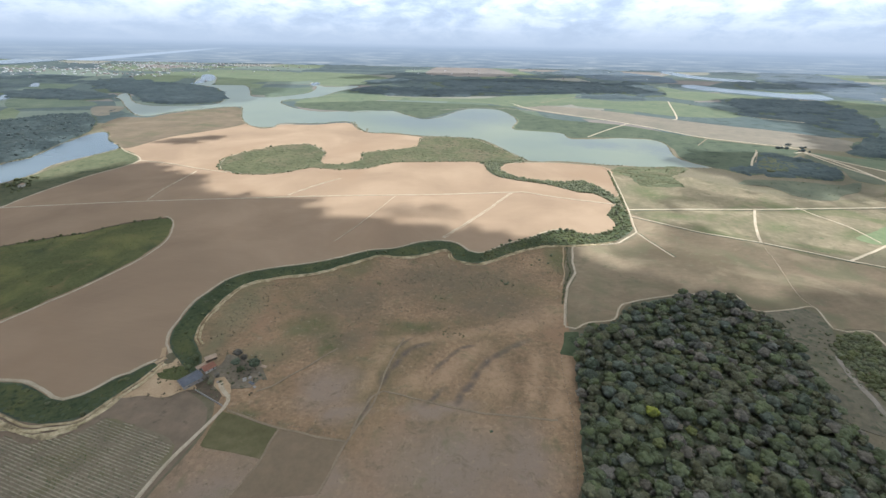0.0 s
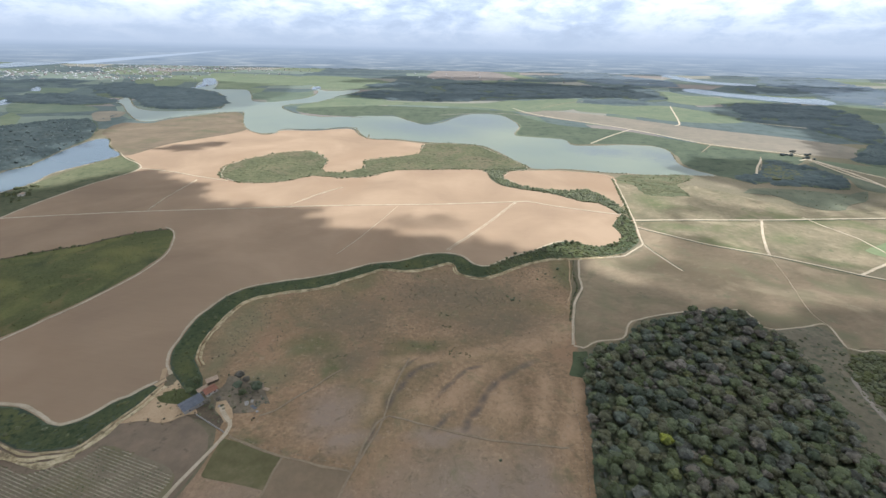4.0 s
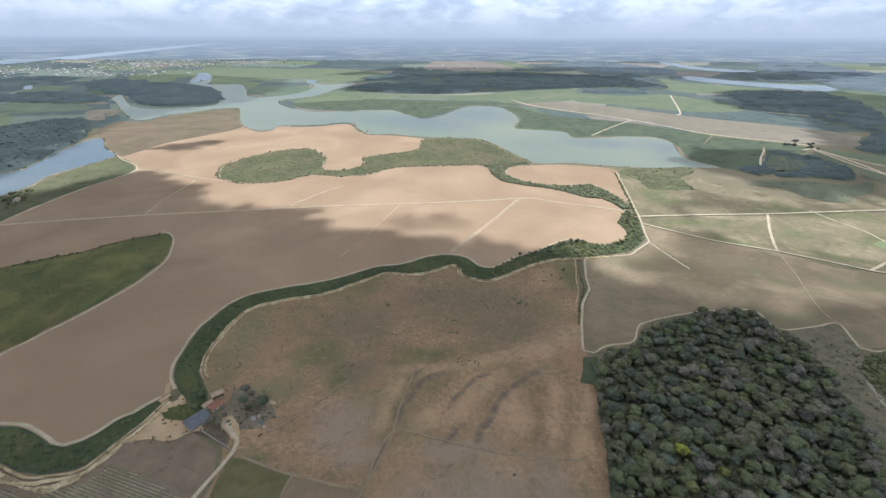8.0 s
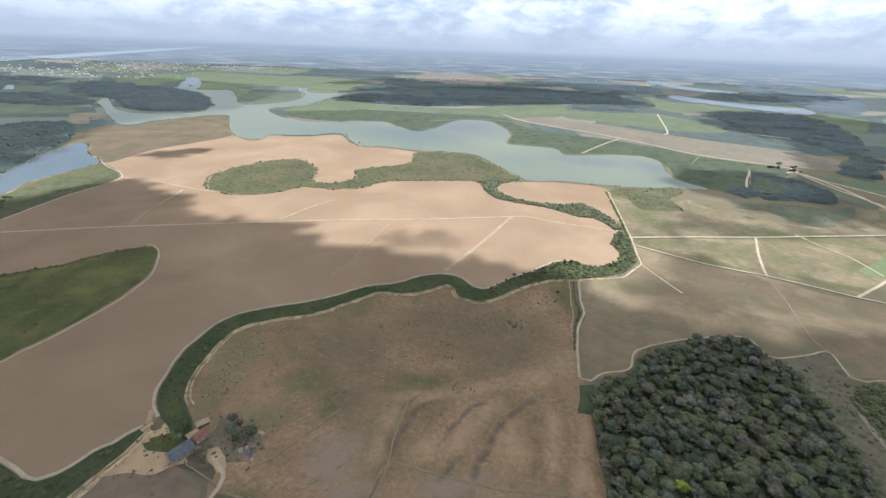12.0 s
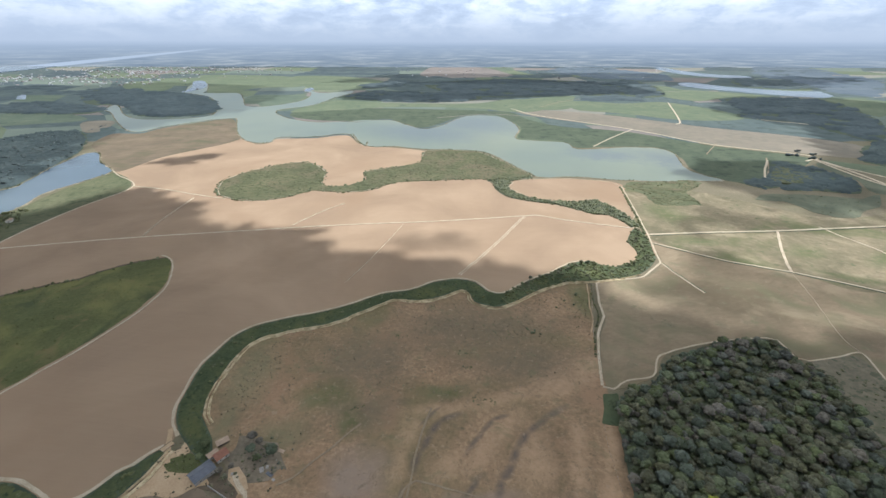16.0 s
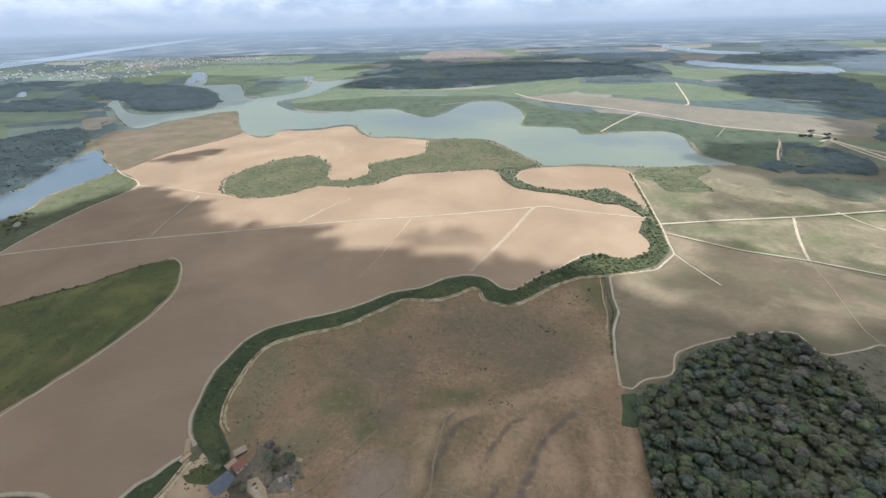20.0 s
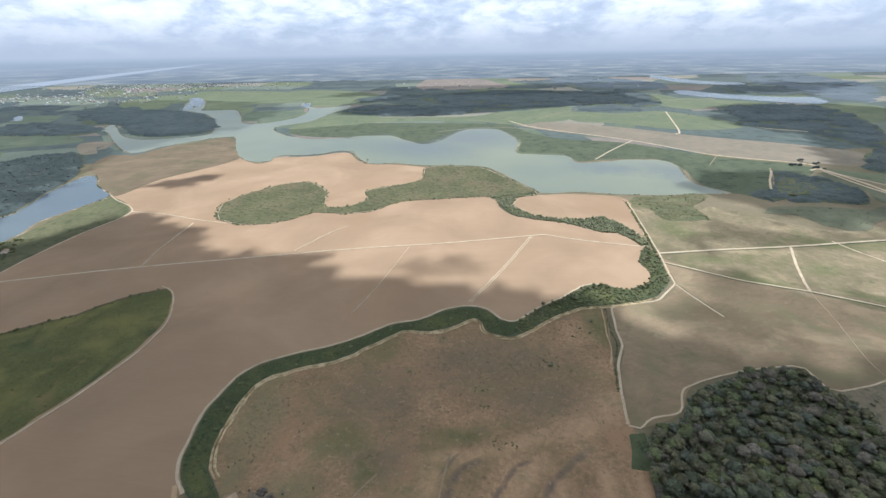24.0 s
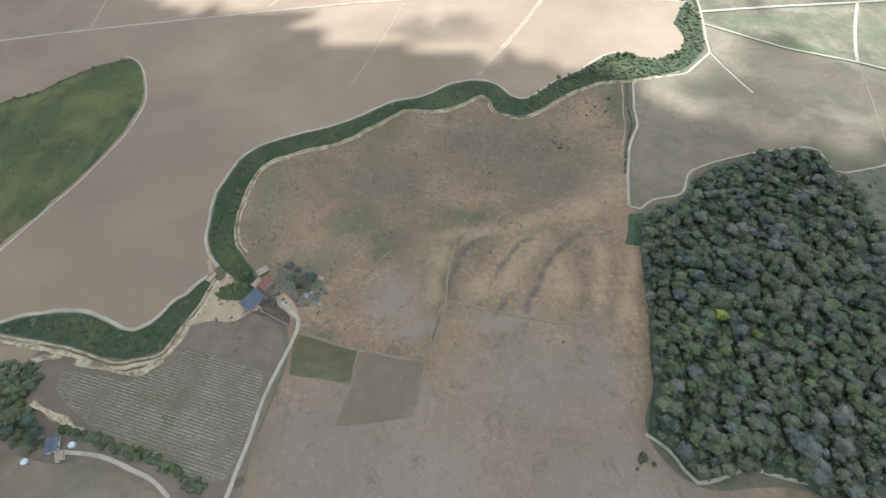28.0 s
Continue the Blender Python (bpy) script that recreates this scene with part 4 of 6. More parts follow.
patch("field_isle", ISLE, M_GREEN, "green grassy plot enclosed by bare field", "field")
patch("scrub_north", NORTH_SCRUB, M_SCRUBLAND, "dark green scrub along the far shore", "scrub")
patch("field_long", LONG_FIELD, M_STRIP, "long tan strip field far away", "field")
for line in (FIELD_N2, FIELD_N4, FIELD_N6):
    patch("field_far", line, M_HAZY_CANE, "green cane field beyond the water", "field", step=30)
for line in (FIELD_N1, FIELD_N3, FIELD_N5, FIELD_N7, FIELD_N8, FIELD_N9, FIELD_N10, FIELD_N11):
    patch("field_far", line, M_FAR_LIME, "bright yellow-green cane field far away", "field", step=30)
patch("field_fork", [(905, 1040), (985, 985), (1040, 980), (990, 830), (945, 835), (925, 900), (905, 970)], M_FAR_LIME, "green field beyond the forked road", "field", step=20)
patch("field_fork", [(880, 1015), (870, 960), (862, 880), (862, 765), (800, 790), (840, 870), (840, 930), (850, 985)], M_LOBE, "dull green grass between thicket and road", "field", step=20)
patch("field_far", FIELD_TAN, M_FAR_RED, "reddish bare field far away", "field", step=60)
patch("field_pasture", CREEK2_LOWER[:-8] + [(148, 462), (128, 379), (118, 336), (112, 302), (108, 262), (95, 205), (84, 160), (71, 130), (92, 102), (156, 94), (200, 20), (160, -120), (-220, -120), (-190, 40), (-168, 100), (-155, 146), (-148, 192), (-170, 236)], M_PASTURE, "rough grazed pasture of brown grass with streaks of bare soil", "pasture", z=0.085, wobble=0.5)
# the paddock's soil streaks are part of the pasture
patch("field_yard_side", [(-345, 235), (-250, 215), (-214, 224), (-190, 226), (-172, 214), (-155, 202), (-150, 180), (-158, 140), (-170, 90), (-250, 122), (-345, 150)], M_DUSK, "grey-brown bare ground between farm road and creek", "field", z=0.09, wobble=0.5)
patch("yard_earth", [(-181, 218), (-172, 226), (-165, 229), (-158, 222), (-151, 213), (-151, 207), (-162, 213)], M_EARTH, "dark bare earth between the barn and the road", "yard", wobble=1)
patch("field_plot", cornered(GREEN_PLOT), M_PLOTGREEN, "small dark green grass plot beside the farm road", "field")
patch("field_stubble", cornered(PLOT_B), M_PLOT, "brown stubble plot beside the grass plot", "field")
patch("field_patch", cornered(GREEN_PATCH), M_COPSE, "small green grass patch at the wood's corner", "field")
patch("field_fallow", [(161, 466), (220, 477), (260, 512), (272, 560), (283, 600), (348, 519), (409, 490), (455, 461), (483, 441), (567, 399), (640, 330), (520, 270), (380, 305), (350, 303), (358, 338), (303, 329), (288, 361), (230, 355), (182, 341), (156, 312), (117, 297), (112, 302), (120, 336), (131, 368), (146, 398)], M_GREY, "grey-brown fallow field between tracks", "field", wobble=0.5)
patch("meadow_east", [(286, 605), (485, 614), (710, 634), (905, 655), (860, 780), (760, 700), (600, 670), (480, 790), (350, 830), (310, 715)], M_MEADOW, "pale dry meadow beyond the cross road", "meadow", wobble=0.5)
patch("meadow_southeast", [(284, 600), (348, 521), (409, 492), (483, 443), (700, 560), (905, 650), (710, 630), (485, 611)], M_MEADOW, "pale meadow with green patches between tracks", "meadow", wobble=0.5)
patch("yard", FARM_SAND, M_YARD, "bare orange sand yard at the creek crossing", "yard", step=2.0, wobble=9.0)
patch("yard_clearing", [(-178, 236), (-166, 232), (-152, 226), (-138, 224), (-130, 232), (-134, 244), (-148, 252), (-166, 250)], M_YARDGREY, "grey trodden ground around the farm buildings", "yard", step=2.0, wobble=14)
patch("yard_grass", FARM_GREEN, M_GREEN, "green grass beside the farm yard", "grass", step=2.0, wobble=7.0)

# tracks
SANDY = "sandy farm track with pale worn ruts"
for name, line, width in (("road_east", ROAD_EAST, 4.4), ("road_link", ROAD_T, 3.6), ("road_diagonal", ROAD_DIAG, 3.0), ("road_corner", ROAD_FAR_E, 3.6),
                          ("track_main", TRACK_MAIN, 2.4), ("track_forest", TRACK_FOREST, 1.7), ("track_isle", ISLE_TRACK, 1.9), ("track_field", TRACK_FIELD, 3.2),
                          ("track_field_branch", TRACK_FIELD_B, 2.8), ("track_lake", TRACK_LEFT, 2.4), ("track_bush", TRACK_LEFT_B, 3.0),
                          ("road_north", ROAD_FAR_N, 6.5), ("road_north_link", ROAD_FAR_N2, 4.5), ("road_north_branch", ROAD_FAR_N3, 6.0), ("road_far", ROAD_FAR_E2, 5.5),
                          ("path_field", TRACK_FIELD_C, 2.0), ("path_field_b", TRACK_FIELD_D, 2.0), ("path_field_c", TRACK_FIELD_E, 0.8), ("path_east_b", ROAD_FAINT_E, 0.55), ("path_east", ROAD_MID_E, 2.4), ("track_ditch", DITCH, 2.2), ("road_farm", FARM_ROAD[:5] + [(-161, 141), (-167, 110), (-172, 88)], 2.5), ("road_farm_spur", FARM_SPUR, 3.4), ("track_southwest", TRACK_SW, 2.4), ("track_clearing", CLEAR_TRACK, 2.0)):
    if name in ("track_field_branch", "path_field", "path_field_b"):
        ribbon(name, line, width * 1.5, M_SAND, SANDY, "track", ruts=True, ragged=0.45)
    else:
        ribbon(name, angular(line) if name in ("track_main", "road_diagonal", "road_corner", "track_ditch") else line, width, M_SAND, SANDY, "track", wobble=0.5)
ribbon("verge_diagonal", angular(ROAD_DIAG), 2.2, M_SCRUBLAND, "dark green grass verge beside the diagonal track", "verge", shift=2.6, ragged=1.0, rise=0.15, z=0.4)
ribbon("verge_east", ROAD_EAST, 1.8, M_SCRUBLAND, "dark green grass verge beside the cross road", "verge", shift=3.4, ragged=1.4, rise=0.15, z=0.4)
for name, line, width in (("path_pasture", PASTURE_LINE, 1.8), ("path_pasture_b", PASTURE_LINE_B, 1.6), ("path_pasture_c", PASTURE_LINE_C, 1.6), ("path_pasture_d", PASTURE_LINE_D, 1.6), ("path_paddock", TRACK_PADDOCK[:5], 1.4)):
    ribbon(name, line, width, M_FAINT, "faint worn path through dry grass", "path", z=0.36, rise=0.06, ragged=0.6)
ribbon("margin_isle", ISLE[:9], 3.0, M_EARTH, "dark earth edge above the green plot", "field margin", z=0.4, ragged=1.4, shift=1.0)
for line, width in (([(785, 1060), (730, 975), (670, 895)], 4.0), ([(760, 1225), (660, 1100)], 3.5), ([(420, 1970), (560, 2160), (700, 2285)], 5.0)):
    ribbon("track_far", line, width * 0.8, M_FAINT, "pale farm track through far scrub and cane", "track", step=20.0)
# field margins along the creek
for name, line, width, shift in (("margin_upper", CREEK2_UPPER[:-6], 2.1, -1.9), ("margin_west_upper", CREEK_UPPER, 2.6, -1.9)):
    ribbon(name, line, width, M_SAND, "pale sandy margin beside the creek bushes", "field margin", ragged=1.0, shift=shift, step=3.0)
for name, line, width, shift in (("margin_lower", CREEK2_LOWER[3:-4], 1.3, 1.3), ("margin_outer", CREEK2_LOWER[3:-5], 1.7, 4.0), ("margin_west_lower", CREEK_LOWER, 1.4, 1.6), ("margin_west_outer", CREEK_LOWER, 2.6, 5.2)):
    ribbon(name, line, width, M_SPOIL, "rough yellowish spoil bank beside the creek bushes", "field margin", ragged=1.4, shift=shift, step=1.6, rise=0.5, wobble=1.6)

for name, line, width, shift in (("margin_scrub", BUSH + BUSH[:1], 1.5, 2.0), ("margin_small", SMALL_FIELD + SMALL_FIELD[:1], 1.2, 0.6), ("margin_strip", STRIP_UPPER, 1.2, -0.8)):
    ribbon(name, line, width, M_SAND, "pale thin sandy margin round the bare field", "field margin", ragged=1.6, shift=shift, step=4.0)

LAKES = (LAKE_WEST, LAKE_EAST)


def on_land(q, reach=22.0):
    """Whether some ground lies beside a point of a lake's outline."""
    return any(not any(inside(q.x + reach * math.cos(k), q.y + reach * math.sin(k), l) for l in LAKES) for k in range(6))


for name, line in (("bank_west", LAKE_WEST), ("bank_east", LAKE_EAST), ("bank_left", LAKE_LEFT)):
    run = []
    for q in smooth(line + line[:1], False, 8.0) + [None]:
        if q is not None and (line is LAKE_LEFT or on_land(q)):
            run.append((q.x, q.y))
            continue
        if len(run) > 3:
            ribbon(name, run, 4.0, M_BANK, "uneven earth bank along the water's edge", "bank", z=0.42, ragged=1.6, step=6.0, wobble=3.0)
        run = []

# ---- plants ----
rng = random.Random(4)


def bush_template(n, spread, r, leaves, subdiv=1, leaf=0.3):
    lumps = []
    for i in range(n):
        a, d = rng.uniform(0, 6.283), rng.uniform(0, spread)
        q = r * rng.uniform(0.6, 1.1)
        lumps.append((math.cos(a) * d, math.sin(a) * d, q * rng.uniform(0.4, 0.9), q, rng.uniform(0.7, 1.0)))
    return lump_arrays(rng, lumps, leaves, subdiv, 0.35, leaf)


def crown_template(r, h, n, leaves):
    """A dome of foliage lumps round a crown of radius r whose middle is h above the ground."""
    lumps = [(0, 0, h, r * 0.82, 0.8)]
    for i in range(n):
        a = i * 2.4 + rng.uniform(-0.4, 0.4)
        d = r * math.sqrt((i + 0.5) / n) * 0.85
        top = h + r * 0.55 * (1 - (d / r) ** 2) + rng.uniform(-0.12, 0.12) * r
        q = r * rng.uniform(0.26, 0.42)
        lumps.append((math.cos(a) * d, math.sin(a) * d, top - q * 0.45, q, rng.uniform(0.75, 0.95)))
    return lump_arrays(rng, lumps, leaves, 2, 0.45, 0.34)


def trunk_mesh(h, r):
    """A tapered, slightly bent trunk with four limbs."""
    bm = bmesh.new()

    def limb(points, radii, sides=6):
        rings = []
        for p, q in zip(points, radii):
            rings.append([bm.verts.new((p[0] + math.cos(k * 6.283 / sides) * q, p[1] + math.sin(k * 6.283 / sides) * q, p[2])) for k in range(sides)])
        for a, b in zip(rings, rings[1:]):
            for k in range(sides):
                bm.faces.new((a[k], a[(k + 1) % sides], b[(k + 1) % sides], b[k]))
        bm.faces.new(rings[-1])
    limb([(0, 0, -0.3), (0.05, 0.02, h * 0.3), (0.15, 0.1, h * 0.7), (0.2, 0.1, h)], [r * 1.3, r, r * 0.7, r * 0.4])
    for k in range(4):
        a = k * 1.57 + rng.uniform(-0.4, 0.4)
        d = h * 0.32
        limb([(0.1, 0.06, h * 0.5), (math.cos(a) * d * 0.5, math.sin(a) * d * 0.5, h * 0.72), (math.cos(a) * d, math.sin(a) * d, h * 0.92)], [r * 0.5, r * 0.35, r * 0.15], 5)
    me = bpy.data.meshes.new("trunk")
    bm.to_mesh(me)
    bm.free()
    me.materials.append(M_BARK)
    return me


CROWNS = [crown_template(4.2, 7.5, 10 + k % 3, 210) for k in range(5)]
TRUNK = trunk_mesh(7.5, 0.28)
CROWN_MESHES = [[array_mesh("crown", v, f, m) for v, f in CROWNS] for m in M_LEAF]
LEAF_NAMES = ["dark green", "mid green", "olive green", "pale grey", "dull brown", "blue-green"]


def make_tree(x, y, k, kind, form, material=None):
    tree = new("tree")
    tree.matrix_world = pose(x, y, 0.0, 0, 0, rng.uniform(0, 360)) @ Matrix.Scale(k, 4)
    trunk = new("trunk", TRUNK)
    trunk.parent = tree
    mesh = CROWN_MESHES[kind][form] if material is None else array_mesh("crown", *CROWNS[form], material)
    crown = new("crown", mesh)
    crown.parent = tree
    words = (LEAF_NAMES[kind] if material is None else "bright yellow-green" if material is M_YELLOW else "dull yellow-green") + " broadleaf tree crowded among others in the wood"
    return tagged(tree, words, "tree", group="trees of the wood")


WOOD = [(114, 277), (131, 293), (157, 301), (174, 323), (229, 347), (284, 353), (290, 333), (297, 313), (291, 272)] + [(270, 205), (262, 170), (250, 120), (215, 75), (164, 82), (156, 95), (145, 104), (115, 111), (92, 106), (81, 123), (73, 130), (84, 160), (95, 205), (107, 262)]
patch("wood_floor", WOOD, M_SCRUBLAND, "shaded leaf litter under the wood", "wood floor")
YELLOW_SPOTS = [(139, 200), (133, 176), (186, 262), (158, 186), (205, 240), (176, 154)]
spots = scatter(WOOD, 4.6, rng, 0.48)
kinds = [0, 0, 1, 1, 1, 2, 2, 2, 5, 3, 4, 4]
spots.sort(key=lambda s: (s[0] - 60) ** 2 + (s[1] - 70) ** 2)
rest = {}
for i, (x, y) in enumerate(spots):
    kind = kinds[min(len(kinds) - 1, int(len(kinds) * (0.5 + 0.9 * noise.noise(Vector((x, y, 0)) * 0.02)) * 0.2 + rng.random() * len(kinds) * 0.8))]
    if any((x - a) ** 2 + (y - b) ** 2 < 30 for a, b in YELLOW_SPOTS):
        continue
    k = rng.choice((0.36, 0.42, 0.48, 0.54, 0.6, 0.68, 0.78, 0.95, 1.1))
    if i < 290:
        make_tree(x, y, k, kind, rng.randrange(5))
    else:
        rest.setdefault(kind, []).append((x, y, k))
for kind, group in rest.items():
    joined("wood_trees", CROWNS, group, M_LEAF[kind], LEAF_NAMES[kind] + " tree crowns of the wood", "trees", rng, (0.95, 1.05))
for k, (x, y) in enumerate(YELLOW_SPOTS):
    make_tree(x, y, 1.0 if k == 0 else rng.uniform(0.7, 0.95), 1, k % 5, M_YELLOW if k == 0 else M_DULLYELLOW)
canopy("wood_understorey", WOOD, 2.4, 5.2, M_UNDER, "dense green understorey of the wood", "undergrowth", seed=12.0)

BUSHES = [bush_template(3, 1.5, 1.8, 22, 2) for _ in range(5)]
BIG_BUSHES = [bush_template(6, 3.0, 3.0, 30, leaf=0.5) for _ in range(5)]
CLUMPS = [bush_template(2, 2.5, 4.0, 0) for _ in range(5)]
CLUMPS = [(v * np.array([1.0, 1.0, 0.6]), f) for v, f in CLUMPS]
SPRIGS = [bush_template(2, 0.5, 0.55, 2, leaf=0.25) for _ in range(4)]
TUFTS = [bush_template(2, 0.9, 1.0, 10, leaf=0.35) for _ in range(4)]

creek_poly = CREEK2_UPPER + CREEK2_LOWER[::-1]
patch("creek_bed", creek_poly, M_SCRUBLAND, "damp green creek bed under the bushes", "creek bed", wobble=0.5)
canopy("creek_growth", creek_poly, 1.6, 0.9, M_REED, "dense green reeds and bushes along the creek", "bushes", seed=3.0)
joined("creek_bushes", BUSHES, [s for s in scatter(creek_poly, 3.8, rng, 0.5) if rng.random() < (0.85 if s[0] > 45 else 0.08)], M_CREEK, "dense dark green bushes along the creek", "bushes", rng, (0.3, 0.95))
creek_west = CREEK_UPPER + CREEK_LOWER[::-1]
patch("creek_bed_west", creek_west, M_SCRUBLAND, "damp green creek bed under the bushes", "creek bed", wobble=0.5)
canopy("creek_growth", creek_west, 1.4, 0.8, M_REED, "dense green growth along the lower creek", "bushes", seed=5.0)
joined("creek_bushes", BUSHES, scatter(creek_west, 5.0, rng, 0.5, 0.12), M_CREEK, "dense dark green bushes along the lower creek", "bushes", rng, (0.45, 0.9))
strip_poly = STRIP_UPPER + STRIP_LOWER[::-1]
patch("strip_bed", strip_poly, M_SCRUBLAND, "green gully between the bare fields", "gully", wobble=0.5)
joined("strip_bushes", BUSHES, scatter(strip_poly, 4.0, rng), M_BUSH, "dark bushes in a gully between fields", "bushes", rng, (0.7, 1.3))
patch("bush_bed", BUSH, M_SCRUBLAND, "scrub ground among the bare fields", "scrub")
canopy("field_scrub", BUSH, 2.6, 2.0, M_THICK, "olive scrub enclosed by bare fields", "scrub", seed=8.0)
joined("field_bushes", TUFTS, [s for s in scatter(BUSH, 5.0, rng, 0.5) if rng.random() < 0.12 + 0.8 * noise.noise(Vector((s[0], s[1], 2)) * 0.02)], M_BUSH, "olive green bushes over the scrub between bare fields", "bushes", rng, (0.5, 1.3), sink=-0.5)
joined("isle_tufts", TUFTS, scatter(ISLE, 5.5, rng, keep=0.8), M_GREEN, "green grass tufts and low shrubs", "grass", rng, (0.3, 0.8), sink=0.35)
canopy("left_wood", LEFT_WOOD, 4.5, 8.0, M_HAZY_WOODTOP, "dark wood on the lake's far bank", "wood", seed=1.0)
joined("left_wood_trees", CLUMPS, scatter(LEFT_WOOD, 17.0, rng, 0.5, 0.6), M_HAZY_WOOD, "taller trees of the wood on the lake's bank", "wood", rng, (0.5, 1.1), sink=-4.5)
canopy("peninsula_wood", PENINSULA_WOOD, 11.0, 10.0, M_HAZY_FARTOP, "dark wood on a peninsula in the reservoir", "wood", fray=30.0)
for line, cell, top in ((WOOD_N1, 12, M_HAZY_FARTOP), (WOOD_N2, 12, M_HAZY_FARTOP), (WOOD_E1, 8, M_HAZY_WOODTOP), (WOOD_N3, 18, M_HAZY_FARTOP), (WOOD_N4, 18, M_HAZY_FARTOP), (WOOD_N5, 14, M_HAZY_FARTOP), (WOOD_N6, 18, M_HAZY_FARTOP), (WOOD_N8, 32, M_HAZY_RIMWOOD), (WOOD_N9, 32, M_HAZY_RIMWOOD), (WOOD_N10, 11, M_HAZY_FARTOP), (WOOD_N11, 18, M_HAZY_FARTOP)):
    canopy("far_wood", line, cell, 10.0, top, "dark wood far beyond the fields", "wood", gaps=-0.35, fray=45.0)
for line in (WOOD_N1, WOOD_N2, WOOD_E1, PENINSULA_WOOD, LEFT_WOOD, WOOD_N3, WOOD_N4, WOOD_N5, WOOD_N6, WOOD_N10, WOOD_N11):
    patch("scrub_bed", line, M_SCRUBLAND, "dark green ground under scrub and wood", "scrub", step=12, wobble=14)
patch("meadow_lobe", SCRUB_E3, M_LOBE, "dull green grass hollow beyond the meadow", "meadow", step=20, wobble=8)
joined("scrub_bushes", TUFTS, scatter(SCRUB_E3, 14.0, rng, 0.5, 0.4), M_CREEK, "scattered green bushes in the grass hollow", "bushes", rng, (0.5, 1.5), sink=0.3)
patch("scrub_floor", SCRUB_E4, M_OLIVE, "olive grass under the scrub", "scrub", step=12, wobble=8)
canopy("edge_scrub", SCRUB_E4, 3.0, 2.2, M_THICK, "olive scrub at the meadow's edge", "scrub", gaps=-0.15, fray=14.0)
joined("scrub_bushes", TUFTS, scatter(SCRUB_E4, 9.0, rng, 0.5, 0.6), M_CREEK, "green bushes at the meadow's edge", "bushes", rng, (0.6, 1.8), sink=0.3)
patch("thicket_bed", WOOD_E2, M_SCRUBLAND, "dark ground under the thicket", "scrub", step=20)
canopy("thicket", WOOD_E2, 4.5, 5.0, M_HAZY_WOODTOP, "dark thicket beside the far road", "thicket", gaps=-0.45, fray=10.0)
patch("thicket_glade", THICKET_GAP, M_OLIVE, "dull grass glade inside the thicket", "glade", z=3.2, depth=3.2)
ribbon("thicket_track", WOOD_TRACK, 4.5, M_SAND, "pale sandy track beside the thicket", "track", step=20.0, z=0.8)
ribbon("road_fork", FORK_B, 5.0, M_SAND, "pale dirt road forking at a far junction", "road", step=20.0)
ribbon("road_shore", SHORE_ROAD, 7.0, M_SAND, "pale dirt road along a far wood", "road", step=30.0)
ribbon("canal", FAR_CANAL, 16.0, M_POND, "narrow pale channel far away", "canal", step=60.0, rise=0.02)
patch("water_inlet", FAR_INLET, M_POND, "pale inlet of the reservoir far away", "lake", step=40, z=0.6, depth=1.0)
joined("wood_edge_bushes", BUSHES, [(q.x + rng.uniform(-1.5, 1.5), q.y + rng.uniform(0, 3)) for q in smooth(WOOD[:7], False, 2.2)], M_LEAF[0], "dark bushes along the wood's edge", "bushes", rng, (0.7, 1.4))
joined("gully_bushes", BUSHES, scatter(SCRUB_GULLY, 3.6, rng), M_CREEK, "dark green bushes beside the gully", "bushes", rng, (0.6, 1.2))
for line in ([(-300, 162), (-291, 158), (-282, 153), (-271, 147), (-260, 141)], [(-315, 188), (-306, 190), (-296, 190)], [(-284, 187), (-266, 182), (-249, 177), (-238, 179), (-228, 185)]):
    ribbon("crop_bank", line, 3.0, M_SPOIL, "broken pale earth bank beside the crop plot", "bank", ragged=2.2, step=1.5, rise=0.7, wobble=2.0)
ribbon("gully", GULLY, 4.5, M_RIDGEPALE, "pale eroded gully", "gully", ragged=0.9)
joined("southwest_bushes", BUSHES, scatter(SW_BUSH, 3.5, rng), M_CREEK, "dark bushes around a small farmstead", "bushes", rng, (0.6, 1.3))
patch("scrub_gully", [(300, 318), (303, 328), (350, 335), (347, 305), (338, 290), (322, 262), (314, 235), (300, 190), (270, 205), (295, 274)], M_SLOPE, "rough grey-brown slope beside the wood", "scrub", wobble=2)
joined("gully_tufts", TUFTS, scatter([(300, 300), (335, 320), (335, 290), (318, 262), (300, 195), (275, 205), (297, 270)], 6.0, rng, 0.5, 0.5), M_TUFT, "low shrubs on the slope beside the wood", "shrubs", rng, (0.3, 1.0), sink=0.2)
rim = smooth(BUSH, True, 7.0, 3.0)
joined("rim_bushes", BUSHES, [(q.x + rng.gauss(0, 2), q.y + rng.gauss(0, 2)) for q in rim if rng.random() < 0.75], M_BUSH, "darker bushes round the edge of the scrub", "bushes", rng, (0.4, 1.2))
for line in (LAKE_LEFT, LAKE_EAST, LAKE_WEST):
    joined("shore_bushes", TUFTS, [(q.x, q.y) for q in smooth(line, True, 9.0, 2.0) if noise.noise(q * 0.012) > 0.02 and (line is LAKE_LEFT or on_land(q))], M_CREEK, "dark bushes along the water's edge", "bushes", rng, (0.5, 2.0))
joined("isle_bushes", BUSHES, [(q.x + rng.uniform(-3, 3), q.y - 2 + rng.uniform(-2, 2)) for q in smooth(ISLE[:9], False, 4.0, 2.0) if rng.random() < 0.6], M_CREEK, "dark bushes along the plot's upper edge", "bushes", rng, (0.2, 0.9))
# hedges beside the tracks
def along(line, step, spread):
    return [(q.x + rng.uniform(-spread, spread), q.y + rng.uniform(-spread, spread)) for q in smooth(line, False, step)]


